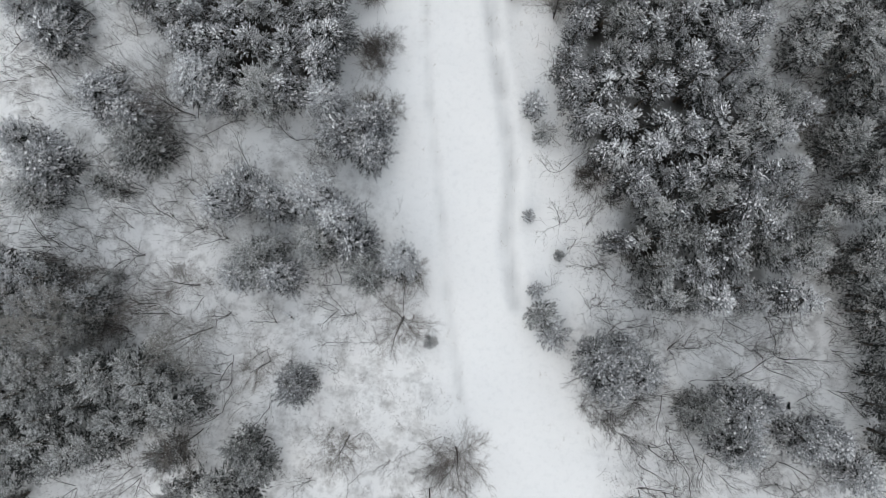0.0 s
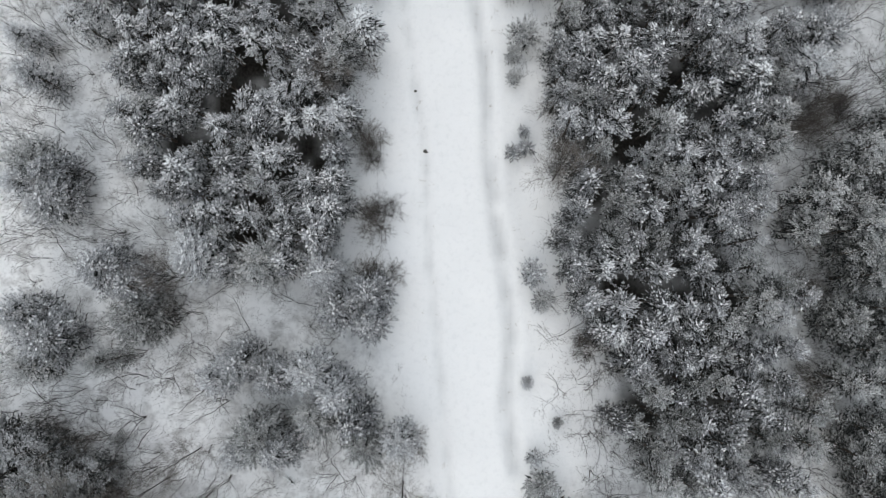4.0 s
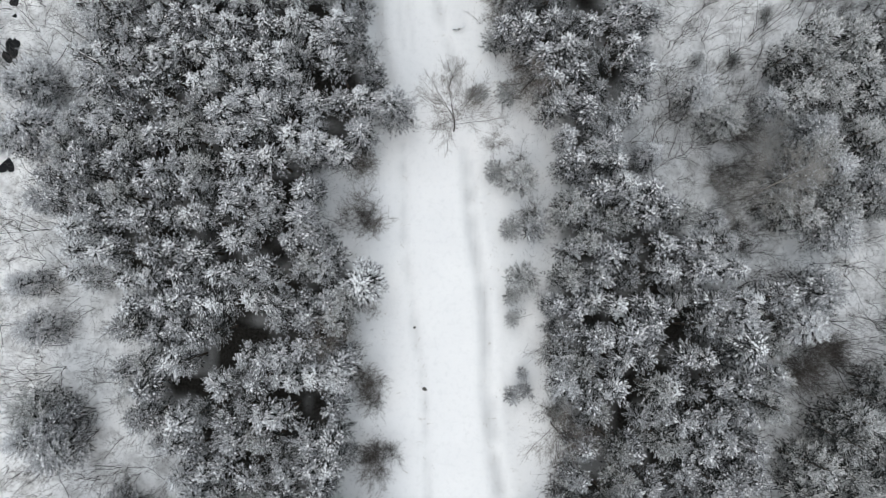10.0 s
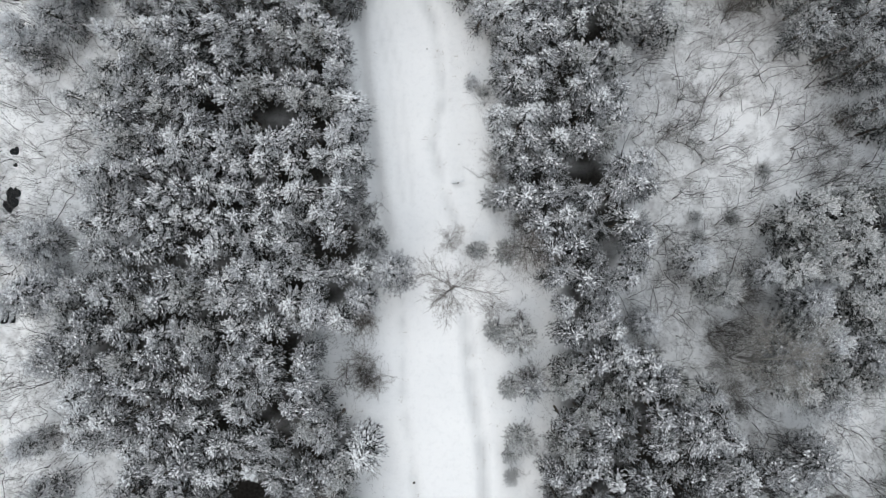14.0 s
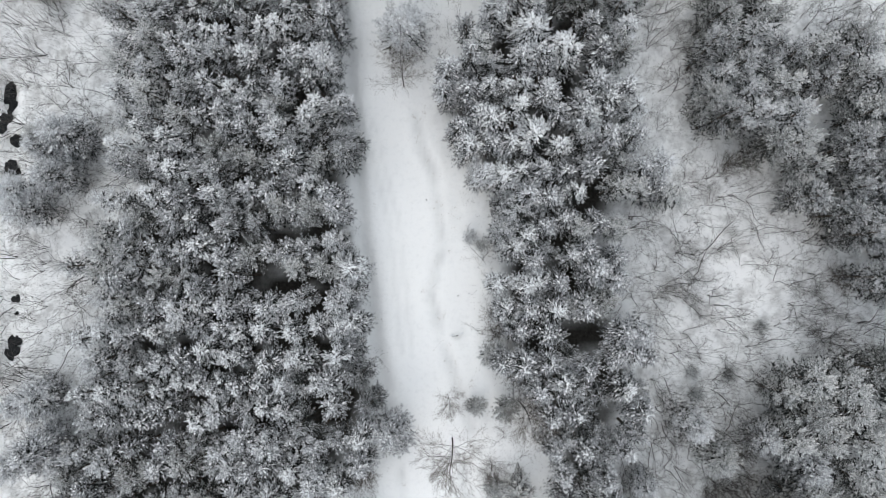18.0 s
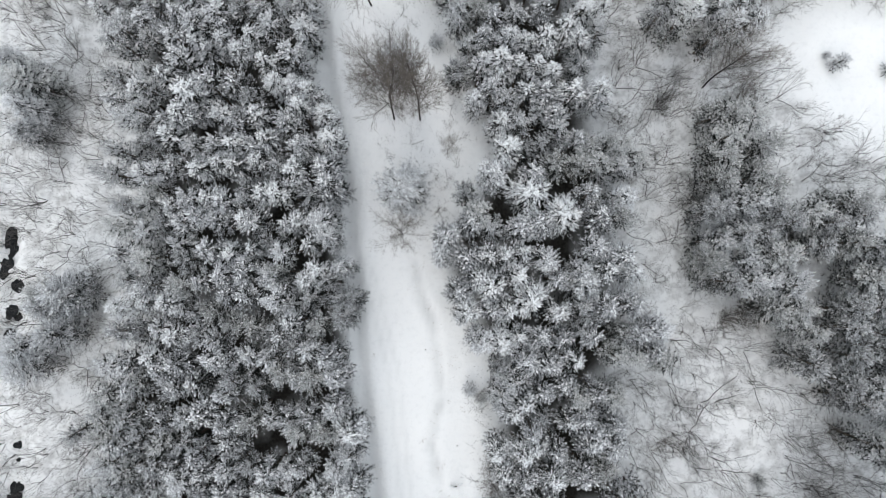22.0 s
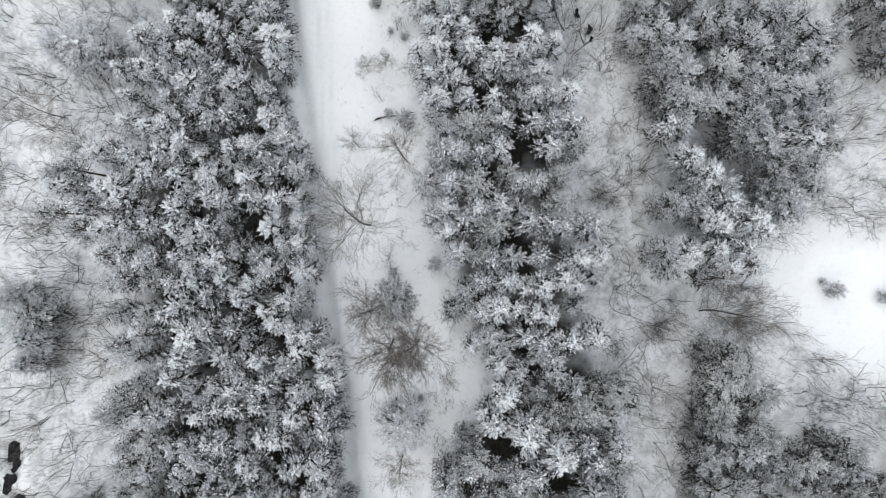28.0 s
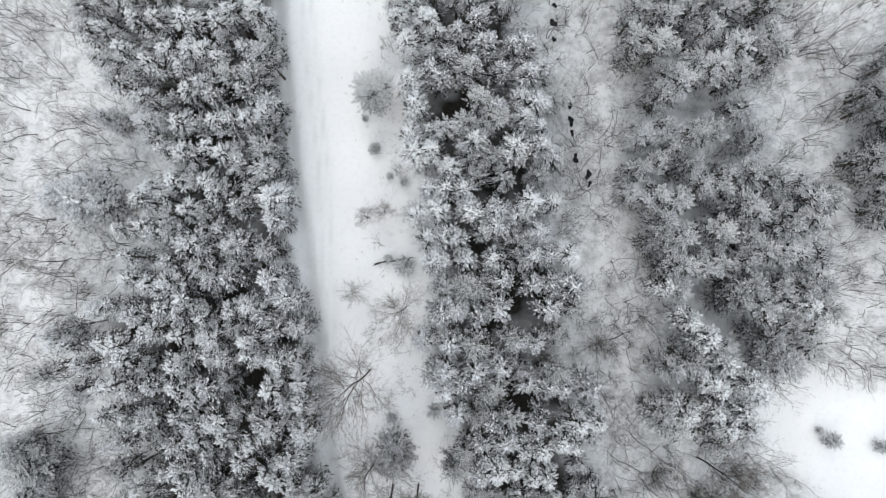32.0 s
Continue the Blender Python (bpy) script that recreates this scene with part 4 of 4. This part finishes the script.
def thicket(name, label, places, kinds, mat):
    """All the farther saplings as one object."""
    base = []
    for meshes in kinds:
        vs, fs, k = [], [], 0
        for me in meshes:
            v = np.empty(len(me.vertices) * 3, np.float32)
            me.vertices.foreach_get("co", v)
            f = np.empty(len(me.loops), np.int32)
            me.loops.foreach_get("vertex_index", f)
            f = f.reshape(len(me.polygons), -1)
            f = f if f.shape[1] == 3 else np.concatenate([f[:, :3], f[:, [0, 2, 3]]])
            vs.append(v.reshape(-1, 3)), fs.append(f + k)
            k += len(vs[-1])
        base.append((np.concatenate(vs), np.concatenate(fs)))
    pieces = []
    for x, y in places:
        v, f = base[pick.randrange(len(base))]
        s, a = pick.uniform(0.75, 1.25), pick.uniform(0, 6.28)
        tall = s * (pick.uniform(0.6, 1.1) if x < -24 else pick.uniform(0.8, 1.3))
        co, si = math.cos(a) * s, math.sin(a) * s
        w = np.stack([v[:, 0] * co - v[:, 1] * si + x, v[:, 0] * si + v[:, 1] * co + y, v[:, 2] * tall + ground_at(x, y)], 1)
        pieces.append((w, f))
    return tagged(new(name, mesh_from(name, *gather(pieces), mat)), label, "undergrowth", kind="stuff")


thicket("undergrowth", "leafless undergrowth of thin dark saplings in snow", SAPLINGS[105:], SAPLING_KINDS, TWIG)


# ---- open water, stones, logs, grass ----
def pool(x, y, r, rng):
    n = 22
    bm = bmesh.new()
    ring = []
    for k in range(n):
        a = k * 6.283 / n
        q = r * (1.0 + 0.3 * math.sin(2 * a + x) + 0.25 * math.sin(3 * a + y) + rng.uniform(-0.2, 0.2))
        ring.append((x + q * 0.85 * math.cos(a), y + q * 1.15 * math.sin(a)))
    z = ground_at(x, y) + 0.1
    top = [bm.verts.new((a, b, z)) for a, b in ring]
    low = [bm.verts.new((x + (a - x) * 0.8, y + (b - y) * 0.8, z - 0.25)) for a, b in ring]
    bm.faces.new(top)
    bm.faces.new(list(reversed(low)))
    for k in range(n):
        bm.faces.new((top[k], low[k], low[(k + 1) % n], top[(k + 1) % n]))
    bmesh.ops.recalc_face_normals(bm, faces=bm.faces)
    me = bpy.data.meshes.new("open_water")
    bm.to_mesh(me)
    me.materials.append(WATER)
    return tagged(new("open_water", me), "small black pool of open water in the snow", "water", "pools of a stream")


for x, y, r in POOLS:
    pool(x, y, max(r, 0.18), pick)


def stone(x, y, r, rng):
    bm = bmesh.new()
    bmesh.ops.create_icosphere(bm, subdivisions=2, radius=r)
    for v in bm.verts:
        v.co *= 1 + 0.7 * noise.noise(v.co * (1.6 / r) + Vector((x, y, 0)))
        v.co.x, v.co.z = v.co.x * 0.7, v.co.z * 0.5
    me = bpy.data.meshes.new("stone")
    bm.to_mesh(me)
    me.materials.append(STONE)
    ob = tagged(new("stone", me), "small dark stone half buried in snow", "stone", "stones on the track")
    ob.matrix_world = pose(x, y, ground_at(x, y) + r * 0.2, 0, 0, rng.uniform(0, 360))


for x, y, r in STONES:
    stone(x, y, r * 0.65, pick)
for (ax, ay), (bx, by) in zip(LOGS[::2], LOGS[1::2]):
    pts = [(ax + (bx - ax) * k / 5 + pick.uniform(-0.06, 0.06), ay + (by - ay) * k / 5 + pick.uniform(-0.1, 0.1), ground_at(ax, ay) + 0.12) for k in range(6)]
    root = tagged(new("fallen_branch"), "fallen grey branch lying on the snow", "branch", "fallen branches")
    new("bough", mesh_from("bough", *tube(pts, [0.08, 0.075, 0.065, 0.055, 0.04, 0.02], 6), BIRCH_BARK)).parent = root
    pads = [np.array(p) + (0, 0, 0.07) for p in pts]
    tagged(new("snow_load", mesh_from("snow_load", *lumps(np.random.RandomState(3), pads, [(bx - ax, by - ay, 0)] * 6, [0.12] * 6), LOAD)), "white snow", kind="stuff").parent = root


def grass_tufts():
    """Dry stalks that stick out of the snow along the verges."""
    rng = np.random.RandomState(44)
    pieces = []
    for k in range(620):
        y = rng.uniform(-16, 126)
        lo, hi = np.interp(y, ROAD_L_Y, ROAD_L_X), np.interp(y, ROAD_R_Y, ROAD_R_X)
        if k % 5 == 0:
            line = (RUT_EAST, RUT_WEST, BANK)[rng.randint(3)]
            i, g = rng.randint(len(line) - 1), rng.rand()
            x, y = (line[i][0] + (line[i + 1][0] - line[i][0]) * g + rng.normal(0, 0.4), line[i][1] + (line[i + 1][1] - line[i][1]) * g)
        else:
            x = rng.uniform(hi - 0.4, hi + 4.2) if rng.rand() < 0.7 else rng.uniform(lo - 1.5, lo + 1.2)
        if k % 5 and value_noise(np.array(x), np.array(y), 1.7, 2) < 0.08:
            continue
        z = ground_at(x, y)
        for _ in range(rng.randint(4, 10)):
            a, l, t = rng.uniform(0, 6.28), rng.uniform(0.03, 0.14), rng.uniform(0.08, 0.3)
            q = (x + rng.normal(0, 0.1), y + rng.normal(0, 0.1))
            pieces.append(tube([(q[0], q[1], z - 0.03), (q[0] + l * math.cos(a), q[1] + l * math.sin(a), z + t)], [0.008, 0.003], 3))
    return tagged(new("dry_grass", mesh_from("dry_grass", *gather(pieces), GRASS)), "dry grass stalks poking through the snow", "grass", kind="stuff")


grass_tufts()


def brushwood():
    """Low dead stalks and twigs that stand out of the snow all over the clearings."""
    rng = np.random.RandomState(45)
    starts, ends, thick = [], [], []
    for _ in range(19000):
        x, y = rng.uniform(-43, 41), rng.uniform(-20, 127)
        if not clear_of(x, y) or noise.noise((x * 0.35, y * 0.35, 2.0)) < rng.uniform(-0.6, 0.35):
            continue
        z = ground_at(x, y)
        for _ in range(rng.randint(3, 9)):
            a, l, t = rng.uniform(0, 6.28), rng.uniform(0.1, 0.6), rng.uniform(0.1, 1.3)
            q = np.array((x + rng.normal(0, 0.22), y + rng.normal(0, 0.22), z - 0.03))
            starts.append(q), ends.append(q + (l * math.cos(a), l * math.sin(a), t)), thick.append(rng.uniform(0.005, 0.011))
    p, q, r = np.array(starts), np.array(ends), np.array(thick)[:, None]
    ring = [p + r * np.array((math.cos(a), math.sin(a), 0)) for a in (0, 2.09, 4.19)]
    v = np.stack(ring + [q], 1).reshape(-1, 3)
    k = np.arange(len(p))[:, None, None] * 4
    f = (k + np.array(((0, 1, 3), (1, 2, 3), (2, 0, 3)))[None]).reshape(-1, 3)
    return tagged(new("brushwood", mesh_from("brushwood", v, f, TWIG)), "thin dead stalks standing out of the snow", "undergrowth", kind="stuff")


brushwood()
